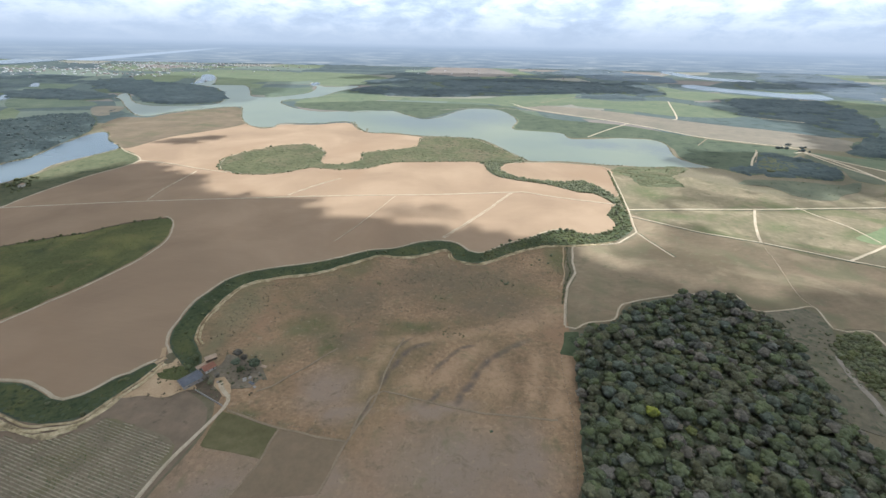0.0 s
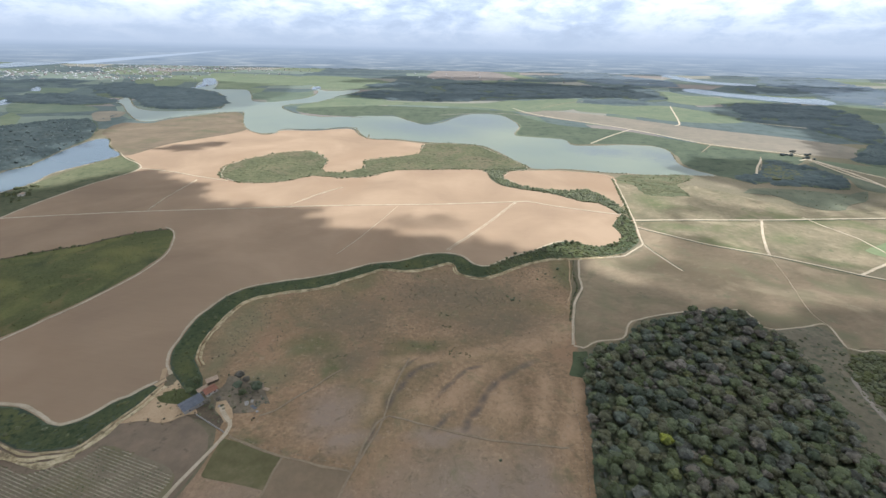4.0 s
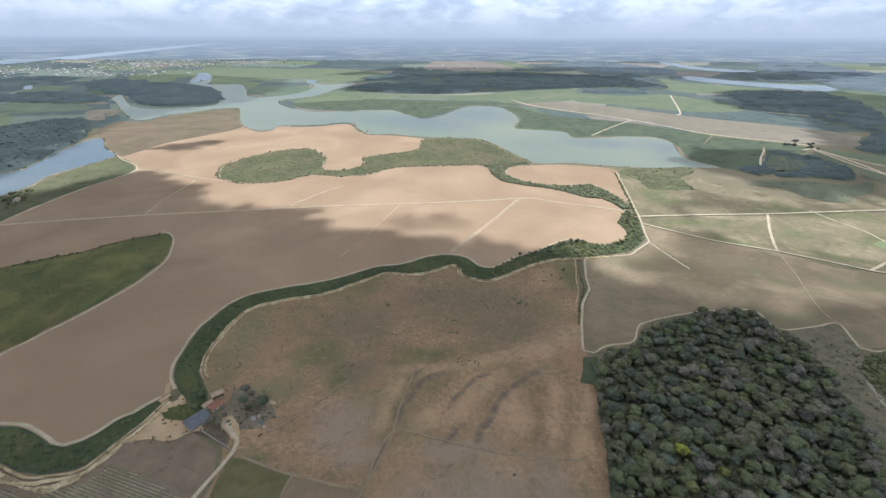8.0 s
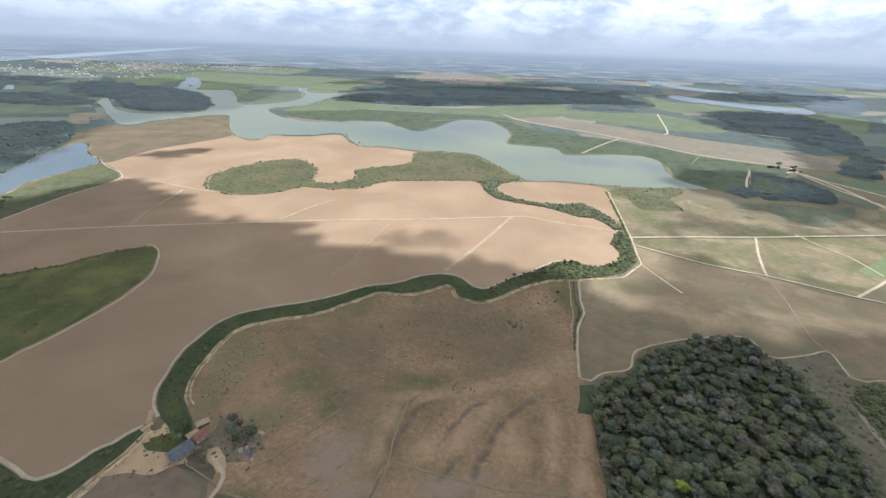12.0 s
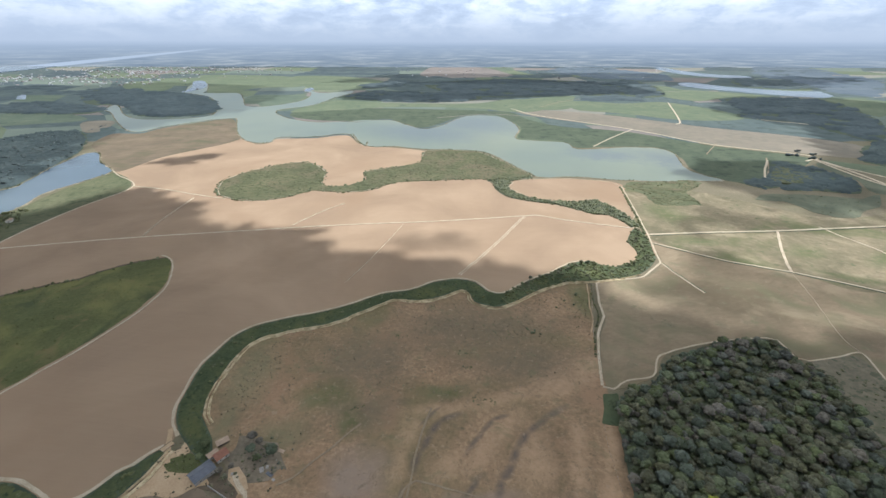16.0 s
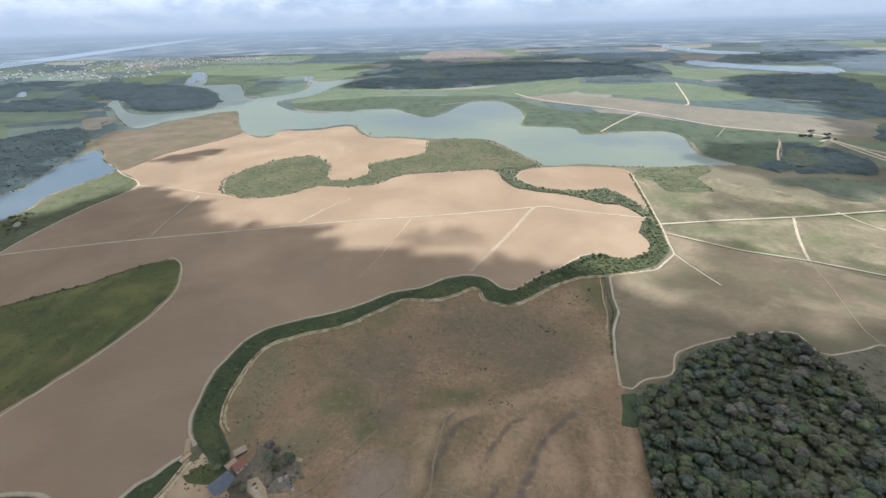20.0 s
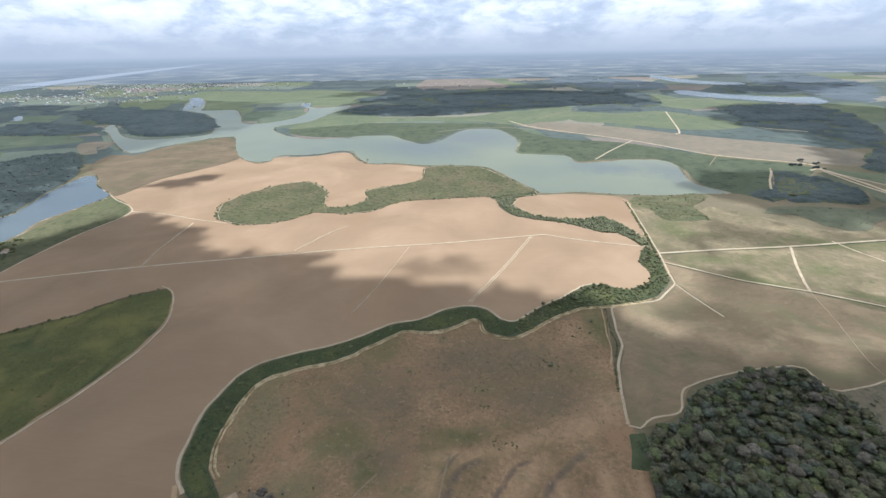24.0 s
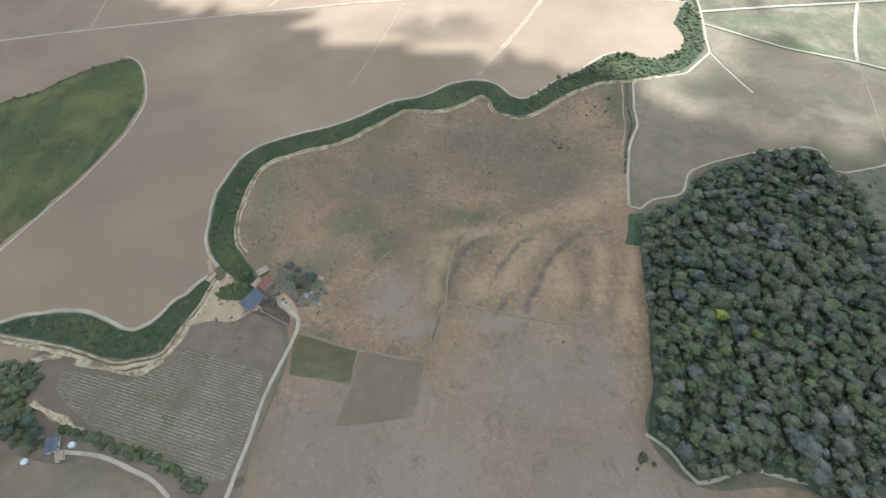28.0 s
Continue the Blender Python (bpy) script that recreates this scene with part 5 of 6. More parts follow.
joined("track_hedge", BUSHES, along([(331, 830), (301, 695), (280, 606)], 4.0, 1.2), M_CREEK, "narrow dark hedge beside the sandy track", "hedge", rng, (0.6, 1.0))
joined("track_hedge", BUSHES, along([(152, 463), (143, 425), (140, 400), (127, 372), (116, 338)], 3.0, 0.6), M_CREEK, "narrow dark hedge between pasture and fallow field", "hedge", rng, (0.3, 0.6))
ribbon("track_hedge_side", [(148, 463), (137, 420), (133, 398), (123, 372)], 1.3, M_YARD, "pale bank beside the hedge", "field margin", ragged=1.0)
ribbon("ditch", DITCH, 1.6, M_SCRUBLAND, "dark grassy ditch in the fallow field", "ditch", z=0.5, shift=-1.6, ragged=0.6)
joined("gully_tufts", BUSHES, [s for s in scatter([(298, 312), (345, 328), (340, 292), (322, 262), (304, 195), (272, 205), (293, 270)], 7.0, rng, 0.5) if noise.noise(Vector((s[0], s[1], 4)) * 0.05) > -0.1], M_LEAF[2], "olive bushes on the slope beside the wood", "bushes", rng, (0.25, 0.8))
patch("field_lush", [(548, 508), (590, 530), (650, 560), (640, 520), (570, 488)], M_CANE, "small bright green crop beside the corner road", "field", wobble=1)
for x, y in along([(70, 462), (100, 478), (128, 492), (150, 508), (166, 512), (180, 505)], 5.0, 3.0) + along([(205, 500), (232, 515), (252, 540), (254, 575), (270, 610)], 9.0, 3.0):
    tagged(make_tree(x, y, rng.uniform(0.32, 0.6), rng.choice((1, 2, 2)), rng.randrange(5)), "leafy green tree among the creek bushes", group="creek trees")
# small waters and clumps beyond
for line in ([(-1765, 1680), (-1925, 1905), (-1980, 2050), (-1890, 1960), (-1780, 1775)], [(-2145, 2255), (-2300, 2480), (-2250, 2450), (-2095, 2265)], [(-830, 2710), (-840, 2890), (-785, 2765), (-785, 2640)]):
    patch("water_small", line, M_POND, "small pale pond far away", "pond", step=30, z=0.5)
joined("lakeside_trees", BIG_BUSHES, [(x + rng.uniform(-14, 14), y + rng.uniform(-14, 14)) for x, y in [(-730, 660), (-730, 685), (-725, 700), (-695, 635), (-700, 660)] for _ in range(5)], M_CREEK, "dark trees around a lakeside house", "trees", rng, (0.6, 1.1))
joined("junction_trees", BIG_BUSHES, [(x + rng.uniform(-12, 12), y + rng.uniform(-12, 12)) for x, y in [(865, 1085), (920, 1125), (925, 1095), (895, 1045)] for _ in range(4)], M_HAZY_WOOD, "dark trees at a far road junction", "trees", rng, (0.7, 1.4))


# ---- foreground details ----
pasture = CREEK2_LOWER[4:-8] + [(140, 440), (120, 360), (90, 320), (-40, 290), (-120, 235), (-165, 240)]
joined("pasture_shrubs", TUFTS, [s for s in scatter(pasture, 4.0, rng, 0.5, 0.6) if rng.random() < 0.04 + 1.1 * max(0, noise.noise(Vector((s[0], s[1], 0)) * 0.014) - 0.2)], M_BUSH, "low olive shrubs dotted over the pasture", "shrubs", rng, (0.15, 0.7), sink=0.15)
joined("pasture_scrub", SPRIGS, [q for q in scatter(CREEK2_LOWER[4:-8] + [(140, 440), (120, 360), (100, 325), (20, 292), (-60, 290), (-110, 240), (-165, 245)], 2.6, rng, 0.5) if rng.random() < 0.06 + 0.9 * max(0.0, noise.noise(Vector((q[0], q[1], 3)) * 0.02) + 0.6 * noise.noise(Vector((q[0], q[1], 8)) * 0.06))], M_SPRIG, "small brown tussocks and low scrub over the pasture", "scrub", rng, (0.35, 1.25), sink=0.22)
joined("pasture_scrub", SPRIGS, [(x + rng.gauss(0, 3.5), y + rng.gauss(0, 2.0), 1.0) for x, y in [(-5, 342), (-1, 325), (-64, 367), (-33, 421), (110, 383), (116, 399), (-90, 281), (3, 287), (17, 286)] for _ in range(7)], M_TUFT, "dark clumps of low bushes in the pasture", "shrubs", rng, (0.6, 1.3), sink=0.15)
ribbon("path_trodden", [(-129, 218), (-120, 223), (-107, 238), (-92, 255), (-83, 266)], 1.6, M_FAINT, "faint trodden path across the pasture", "path", z=0.36, rise=0.06, ragged=0.6)
joined("pasture_tussocks", TUFTS, [s for s in scatter(pasture, 5.0, rng, 0.5, 0.5) if rng.random() < 0.2 + max(0, noise.noise(Vector((s[0] + 90, s[1], 0)) * 0.02))], M_FAINT, "pale dry grass tussocks over the pasture", "grass", rng, (0.12, 0.5), sink=0.1)
joined("pasture_shrubs", BUSHES, [(66, 372, 0.9), (69, 376, 0.7), (73, 370, 0.6), (62, 378, 0.5), (120, 420, 0.8), (112, 428, 0.7), (128, 440, 0.8), (100, 415, 0.5)], M_BUSH, "clump of dark bushes in the pasture", "shrubs", rng, (0.7, 1.1))
joined("lone_shrub", TUFTS, [(33, 188)], M_LEAF[0], "single dark shrub on the bare paddock", "shrub", rng, (0.9, 0.9), sink=0.1)
joined("edge_bushes", BUSHES, [(66, 118, 1.0), (63, 116, 0.8), (70, 114, 0.7), (60, 112, 0.5)], M_CREEK, "dark bushes beside the clearing track", "bushes", rng, (0.8, 1.1))

# crop rows below the creek
CROPS_PLOT = [(-292, 180), (-281, 180), (-246, 172), (-224, 182), (-216, 192), (-198, 188), (-160, 173), (-163, 138), (-170, 115), (-189, 116), (-208, 125), (-234, 136), (-263, 149), (-290, 169)]
M_CROPSOIL = surface("crop_soil", [(0.38, (0.195, 0.165, 0.115)), (0.6, (0.275, 0.23, 0.16))], 0.03, 0.2, bump=0.3, tints=(((0.20, 0.178, 0.10), 0.04, 0.50, 0.66),))
patch("field_crops", CROPS_PLOT, M_CROPSOIL, "crop plot with pale soil between planted rows", "field", wobble=0.5)
M_RIDGE = surface("pale_ridge", [(0.40, (0.22, 0.185, 0.135)), (0.52, (0.36, 0.31, 0.225)), (0.64, (0.50, 0.44, 0.33))], 0.06, 0.5, bump=0.3)


def crop_rows():
    verts, faces, plants = [], [], []
    a = radians(-17)
    d, s = Vector((math.cos(a), math.sin(a))), Vector((-math.sin(a), math.cos(a)))
    mid = Vector((-225, 150))
    u = -75.0
    while u < 75:
        v, run = -90.0, []
        while v < 90:
            p = mid + s * u + d * v
            if inside(p.x, p.y, CROPS_PLOT):
                run.append(p)
                if rng.random() < 0.7:
                    plants.append((p.x + s.x * 0.9, p.y + s.y * 0.9))
            v += 1.9
        for p, q in zip(run, run[1:]):
            if (q - p).length > 2.5:
                continue
            k = len(verts)
            w = 0.42 + 0.4 * noise.noise(Vector((p.x, p.y, 0)) * 0.35)
            if w < 0.22:
                continue
            verts += [(p.x - s.x * w, p.y - s.y * w, 0.28), (p.x, p.y, 0.62), (p.x + s.x * w, p.y + s.y * w, 0.28), (q.x - s.x * w, q.y - s.y * w, 0.28), (q.x, q.y, 0.62), (q.x + s.x * w, q.y + s.y * w, 0.28)]
            faces += [(k, k + 3, k + 4, k + 1), (k + 1, k + 4, k + 5, k + 2)]
        u += 1.8
    tagged(mesh_object("crop_ridges", verts, faces, M_RIDGE), "pale raised soil ridges of a crop plot", "crop rows", kind="stuff")
    small = [bush_template(1, 0.2, 0.45, 6, 1, 0.25) for _ in range(3)]
    joined("crop_plants", small, plants, M_TUFT, "low green crop plants in rows", "crops", rng, (0.6, 1.1), sink=-0.1)


crop_rows()
joined("hedge_bushes", BUSHES, [(x + rng.uniform(-2, 2), y + rng.uniform(-2, 2)) for p, q in zip(HEDGE_SW, HEDGE_SW[1:]) for x, y in [(p[0] + (q[0] - p[0]) * k / 14, p[1] + (q[1] - p[1]) * k / 14) for k in range(14)]], M_CREEK, "dark hedge along the crop plot", "hedge", rng, (0.6, 1.1))
patch("field_southwest", [(-330, 130), (-272, 127), (-244, 124), (-214, 113), (-190, 96), (-180, 40), (-330, 20), (-420, 80)], M_GREY, "grey-green field beyond the hedge", "field", wobble=0.5)


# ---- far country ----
# parcel colours pulled towards blue-grey, so the haze is in the paint
M_HAZY_SCRUB = surface("hazy_scrub", [(0.36, (0.078, 0.102, 0.102)), (0.5, (0.098, 0.124, 0.118)), (0.64, (0.126, 0.150, 0.134))], 0.008, 0.03, bump=0, speck=((0.07, 0.092, 0.082), 0.02, 0.42))
M_HAZY_DRY = surface("hazy_dry_land", [(0.36, (0.19, 0.195, 0.165)), (0.5, (0.235, 0.225, 0.185)), (0.64, (0.29, 0.27, 0.22))], 0.004, 0.05, bump=0)
M_HAZY_TAN = surface("hazy_stubble", [(0.36, (0.205, 0.19, 0.155)), (0.5, (0.25, 0.226, 0.184)), (0.64, (0.31, 0.275, 0.222))], 0.005, 0.04, bump=0)
M_HAZY_BUSH = surface("hazy_bushland", [(0.36, (0.135, 0.165, 0.14)), (0.5, (0.155, 0.185, 0.15)), (0.64, (0.185, 0.215, 0.17))], 0.006, 0.05, bump=0)
M_FARS = [M_HAZY_DRY, M_HAZY_CANE, M_HAZY_SCRUB, M_HAZY_SCRUB, M_FAR_LIME, M_HAZY_BUSH, M_HAZY_SCRUB, M_HAZY_SCRUB, M_HAZY_BUSH, M_HAZY_SCRUB, M_FAR_RED]
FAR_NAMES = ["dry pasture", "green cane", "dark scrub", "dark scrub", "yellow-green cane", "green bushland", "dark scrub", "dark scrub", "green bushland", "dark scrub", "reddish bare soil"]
lumps = [(v * np.array([1.0, 1.0, 0.32]), f) for v, f in (bush_template(1, 1.0, 7.5, 0) for _ in range(6))]


def far_country():
    """Parcels on an uneven lattice, about a third of them wooded."""
    r = random.Random(11)
    nx, ys = 40, [1250, 1500, 1750, 1980, 2200, 2420, 2700, 3000, 3350, 3750, 4200, 4700, 5300, 6000, 7000]
    node = {}
    for j, y in enumerate(ys):
        for i in range(nx + 1):
            w = 1.15 * y + 600
            node[i, j] = ((i / nx * 2 - 1) * w * 1.5 + r.uniform(-0.35, 0.35) * w * 3 / nx, y + r.uniform(-0.28, 0.28) * (ys[min(j + 1, len(ys) - 1)] - ys[max(j - 1, 0)]) / 2)
    woods = []
    water_lines = (LAKE_WEST, LAKE_EAST, FAR_POND_RIGHT, FAR_RIVER_RIGHT, FAR_RIVER_LEFT, LONG_FIELD, FIELD_N1, FIELD_N2, FIELD_N3, FIELD_N4, NW_FIELD, NORTH_SCRUB, FIELD_N5, MAIN_FIELD, FIELD_N7, FIELD_N8, FIELD_N9, FIELD_N10, FIELD_N11, FAR_INLET)
    for j in range(len(ys) - 1):
        for i in range(nx):
            quad = [node[i, j], node[i + 1, j], node[i + 1, j + 1], node[i, j + 1]]
            cx, cy = sum(q[0] for q in quad) / 4, sum(q[1] for q in quad) / 4
            kind = r.randrange(len(M_FARS)) if r.random() > (0.6 if cx > 700 and cy < 3200 else 0.15) else 2
            lift = 0.02 + 0.01 * r.random()
            verts = [(x, y, lift) for x, y in quad]
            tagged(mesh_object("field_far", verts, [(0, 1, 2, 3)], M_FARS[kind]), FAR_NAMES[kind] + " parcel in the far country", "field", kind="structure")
            hedge = quad[r.randrange(4)], quad[r.randrange(4)]
            if hedge[0] != hedge[1] and r.random() < 0.4 and cy < 7000:
                n = int(math.dist(*hedge) / 18)
                woods += [(hedge[0][0] + (hedge[1][0] - hedge[0][0]) * k / n, hedge[0][1] + (hedge[1][1] - hedge[0][1]) * k / n + r.uniform(-6, 6), r.uniform(0.5, 1.1)) for k in range(n)]
            if FAR_NAMES[kind] == "dark scrub" and r.random() < 0.75 and 1900 < cy < 7000:
                if not any(inside(x, y, l) for x, y in quad + [(cx, cy)] for l in water_lines):
                    canopy("far_woods", quad, 22 if cy < 3500 else 40, 9.0, M_HAZY_FARTOP, "dark low woods of the far country", "woods", gaps=-0.1, fray=60.0, seed=i * 1.7)
    for k in range(34):
        i, j = r.randrange(4, nx - 6), r.randrange(2, 12)
        line = [node[i, j], node[i + 1, j], node[i + 2, j]] if r.random() < 0.7 else [node[i, j], node[i, j + 1]]
        if not any(inside(x, y, l) for x, y in line for l in (LAKE_WEST, LAKE_EAST, FAR_POND_RIGHT, FAR_RIVER_RIGHT, MAIN_FIELD, LEFT_WOOD)):
            ribbon("road_far", line, 5 + ys[j] / 900, M_HAZY_TAN, "pale dirt road between far parcels", "road", z=0.3, step=60, wobble=5)
    woods = [w for w in woods if not any(inside(w[0], w[1], l) for l in water_lines)]
    joined("far_woods", lumps, woods, M_HAZY_FAR_WOOD, "dark woods and hedges of the far country", "woods", r, (0.5, 1.1), sink=1.0)


far_country()


def town():
    """Small pale houses of a far town, and long sheds."""
    r = random.Random(5)
    groups = {"pale walled houses of a far town": [], "red roofed houses of a far town": []}
    for cx, cy, spread, count in ((-3000, 4000, 800, 230), (-2500, 4900, 700, 200), (-3500, 3300, 500, 150), (-3300, 5200, 700, 160), (-2300, 3300, 350, 40), (200, 4700, 900, 25), (1500, 4600, 900, 20)):
        for _ in range(count):
            groups[r.choice(list(groups))].append((cx + r.gauss(0, spread * 0.6), cy + r.gauss(0, spread * 0.6)))
    for (label, spots), m in zip(groups.items(), (plain("pale_plaster", (0.55, 0.55, 0.55)), plain("clay_roof", (0.33, 0.29, 0.275)))):
        verts, faces = [], []
        for x, y in spots:
            w, l, h = r.uniform(8, 16), r.uniform(9, 22), r.uniform(3, 6)
            a = r.choice((0.2, 1.77)) + r.uniform(-0.1, 0.1)
            c, s = math.cos(a), math.sin(a)
            k = len(verts)
            for u, v, z in ((-1, -1, 0), (1, -1, 0), (1, 1, 0), (-1, 1, 0), (-1, -1, h), (1, -1, h), (1, 1, h), (-1, 1, h), (0, -1, h + w * 0.15), (0, 1, h + w * 0.15)):
                verts.append((x + (u * w * c - v * l * s) / 2, y + (u * w * s + v * l * c) / 2, z))
            faces += [tuple(k + i for i in f) for f in ((0, 1, 5, 8, 4), (2, 3, 7, 9, 6), (1, 2, 6, 5), (3, 0, 4, 7), (5, 6, 9, 8), (7, 4, 8, 9))]
        tagged(mesh_object("town_houses", verts, faces, m), label, "houses", kind="stuff")


town()


# ---- unseen clouds above, placed so that their shadows lie on fields and far woods ----
def cloud_material(name, thin, dense):
    m = bpy.data.materials.new(name)
    m.use_nodes = True
    t = m.node_tree
    t.nodes.clear()
    out, mix, inner = t.nodes.new("ShaderNodeOutputMaterial"), t.nodes.new("ShaderNodeMixShader"), t.nodes.new("ShaderNodeMixShader")
    clear, scatter_through, white = t.nodes.new("ShaderNodeBsdfTransparent"), t.nodes.new("ShaderNodeBsdfTranslucent"), t.nodes.new("ShaderNodeBsdfDiffuse")
    scatter_through.inputs[0].default_value = white.inputs[0].default_value = (0.93, 0.94, 0.96, 1)
    inner.inputs[0].default_value = 0.45
    link(t, scatter_through.outputs[0], inner.inputs[1]), link(t, white.outputs[0], inner.inputs[2])
    geo = t.nodes.new("ShaderNodeNewGeometry")
    wisps = noise_node(t, geo.outputs["Position"], 0.008, 5, 0.6, 0.5)
    link(t, ramp_node(t, wisps, [(0.35, (thin, thin, thin)), (0.6, (dense, dense, dense))]), mix.inputs[0])
    link(t, clear.outputs[0], mix.inputs[1]), link(t, inner.outputs[0], mix.inputs[2]), link(t, mix.outputs[0], out.inputs[0])
    return m


M_CLOUD = cloud_material("cloud", 0.68, 0.9)
M_HALF = cloud_material("half_cloud", 0.3, 0.55)
M_WISP = cloud_material("thin_cloud", 0.14, 0.42)


def cloud(shade, base=820.0, thick=90.0, cell=20.0, fray=45.0, material=M_CLOUD):
    """A flat-based cumulus over the ground outline that it shades."""
    shift = sun_to * (base / sun_to.z)
    poly = [(x + shift.x, y + shift.y) for x, y in shade]
    x0, x1, y0, y1 = min(p[0] for p in poly), max(p[0] for p in poly), min(p[1] for p in poly), max(p[1] for p in poly)
    cells, index, verts, faces = set(), {}, [], []
    for i in range(int((x0 - 60) // cell), int((x1 + 60) // cell) + 1):
        for j in range(int((y0 - 60) // cell), int((y1 + 60) // cell) + 1):
            x, y = i * cell, j * cell
            q = Vector((x, y, 0))
            dx = fray * (noise.noise(q * 0.011) + 0.6 * noise.noise(q * 0.03 + Vector((5, 0, 0))))
            dy = fray * (noise.noise(q * 0.011 + Vector((0, 9, 0))) + 0.6 * noise.noise(q * 0.03 + Vector((0, 5, 7))))
            if inside(x + dx, y + dy, poly):
                cells.add((i, j))

    def corner(i, j, top):
        key = (i, j, top)
        if key not in index:
            q = Vector((i, j, 0))
            rim = all((i - a, j - b) in cells for a in (0, 1) for b in (0, 1))
            z = base + 5 * noise.noise(q * 0.4) + ((25 if rim else 8) + (thick * (0.5 + noise.noise(q * 0.12) + 0.5 * noise.noise(q * 0.3)) if rim else 0) if top else 0)
            index[key] = len(verts)
            verts.append((i * cell, j * cell, max(z, base + 6) if top else z))
        return index[key]
    for i, j in cells:
        square = ((i, j), (i + 1, j), (i + 1, j + 1), (i, j + 1))
        faces.append([corner(*c, True) for c in square])
        faces.append([corner(*c, False) for c in reversed(square)])
        for k, (a, b) in enumerate(((0, -1), (1, 0), (0, 1), (-1, 0))):
            if (i + a, j + b) not in cells:
                p, q = square[k], square[(k + 1) % 4]
                faces.append([corner(*p, False), corner(*q, False), corner(*q, True), corner(*p, True)])
    ob = mesh_object("backdrop_cloud", verts, faces, material, shade=True)
    return tagged(ob, "broad flat-based grey-white cumulus cloud, unseen above, that shades the ground", "cloud", kind="structure")


cloud([(-1500, 500), (-821, 625), (-712, 683), (-686, 748), (-649, 803), (-569, 791), (-457, 737), (-391, 669), (-387, 626), (-323, 613), (-252, 625), (-179, 576), (-142, 552), (-108, 576), (-63, 536), (-17, 517), (34, 507), (68, 489), (101, 475), (131, 450), (160, 425), (200, 396), (300, 372), (385, 360), (471, 345), (640, 320), (900, 250), (1100, -200), (900, -900), (-900, -900), (-1700, -300)])
cloud([(-100, 590), (-46, 622), (14, 600), (5, 565), (-63, 550)], thick=20, material=M_WISP)
cloud([(190, 420), (330, 520), (460, 470), (620, 430), (640, 340), (400, 330)], thick=20, fray=90, material=M_WISP)
cloud([(300, 620), (420, 700), (640, 690), (700, 620), (520, 600)], thick=20, fray=70, material=M_WISP)
cloud([(-720, 1000), (-674, 1072), (-604, 1096), (-577, 1026), (-640, 985)], thick=30)
cloud([(-2600, 700), (-1300, 350), (-800, 480), (-880, 800), (-970, 1130), (-1060, 1320), (-960, 1620), (-860, 1900), (-880, 2300), (-1050, 2900), (-1900, 3300), (-3600, 2500)], cell=40, fray=90, material=cloud_material("light_cloud", 0.2, 0.4))
cloud([(-560, 2250), (-100, 2130), (150, 2180), (420, 2340), (800, 2440), (1200, 2480), (1250, 3300), (500, 3700), (-200, 3300), (-600, 2750)], cell=40, material=M_HALF)
cloud([(740, 850), (700, 660), (900, 560), (1500, 900), (2200, 1800), (2000, 2450), (1400, 2330), (1180, 1950), (1120, 1680), (1180, 1450), (1020, 1180)], cell=40, material=M_HALF)
cloud([(-900, 3300), (600, 3100), (2400, 2900), (3500, 3600), (1500, 4300), (-500, 4200)], cell=60, fray=200, material=M_HALF)
# extra unseen cloud, added only to darken the ground at left
cloud([(-1300, 380), (-520, 500), (-320, 480), (-215, 390), (-195, 300), (-205, 220), (-250, 60), (-420, -200), (-1500, -100)], base=980, thick=40, fray=60, material=cloud_material("added_shade_cloud", 0.56, 0.8))
cloud([(490, 910), (595, 1030), (830, 1020), (820, 832), (700, 670), (597, 670), (560, 776), (510, 830)], base=900, thick=30, fray=50, material=M_HALF)
cloud([(-760, 640), (-680, 830), (-570, 740), (-600, 550)], base=900, thick=20, fray=60, material=M_WISP)


# ---- the farm ----
M_METAL = plain("weathered_sheet_roof", (0.15, 0.16, 0.185), 0.55, 0.1)
M_CLAY = plain("clay_tile_roof", (0.30, 0.15, 0.105), 0.85)
M_TANROOF = plain("pale_tile_roof", (0.45, 0.34, 0.25), 0.85)
M_WALLS = plain("whitewashed_wall", (0.62, 0.59, 0.53), 0.9)
M_CONC = plain("grey_concrete", (0.38, 0.36, 0.33), 0.9)
M_TIMBER = plain("weathered_timber", (0.20, 0.16, 0.12), 0.9)
M_DARK = plain("dark_opening", (0.05, 0.05, 0.05), 0.6)
M_WHITE = plain("white_tank", (0.78, 0.78, 0.76), 0.5)


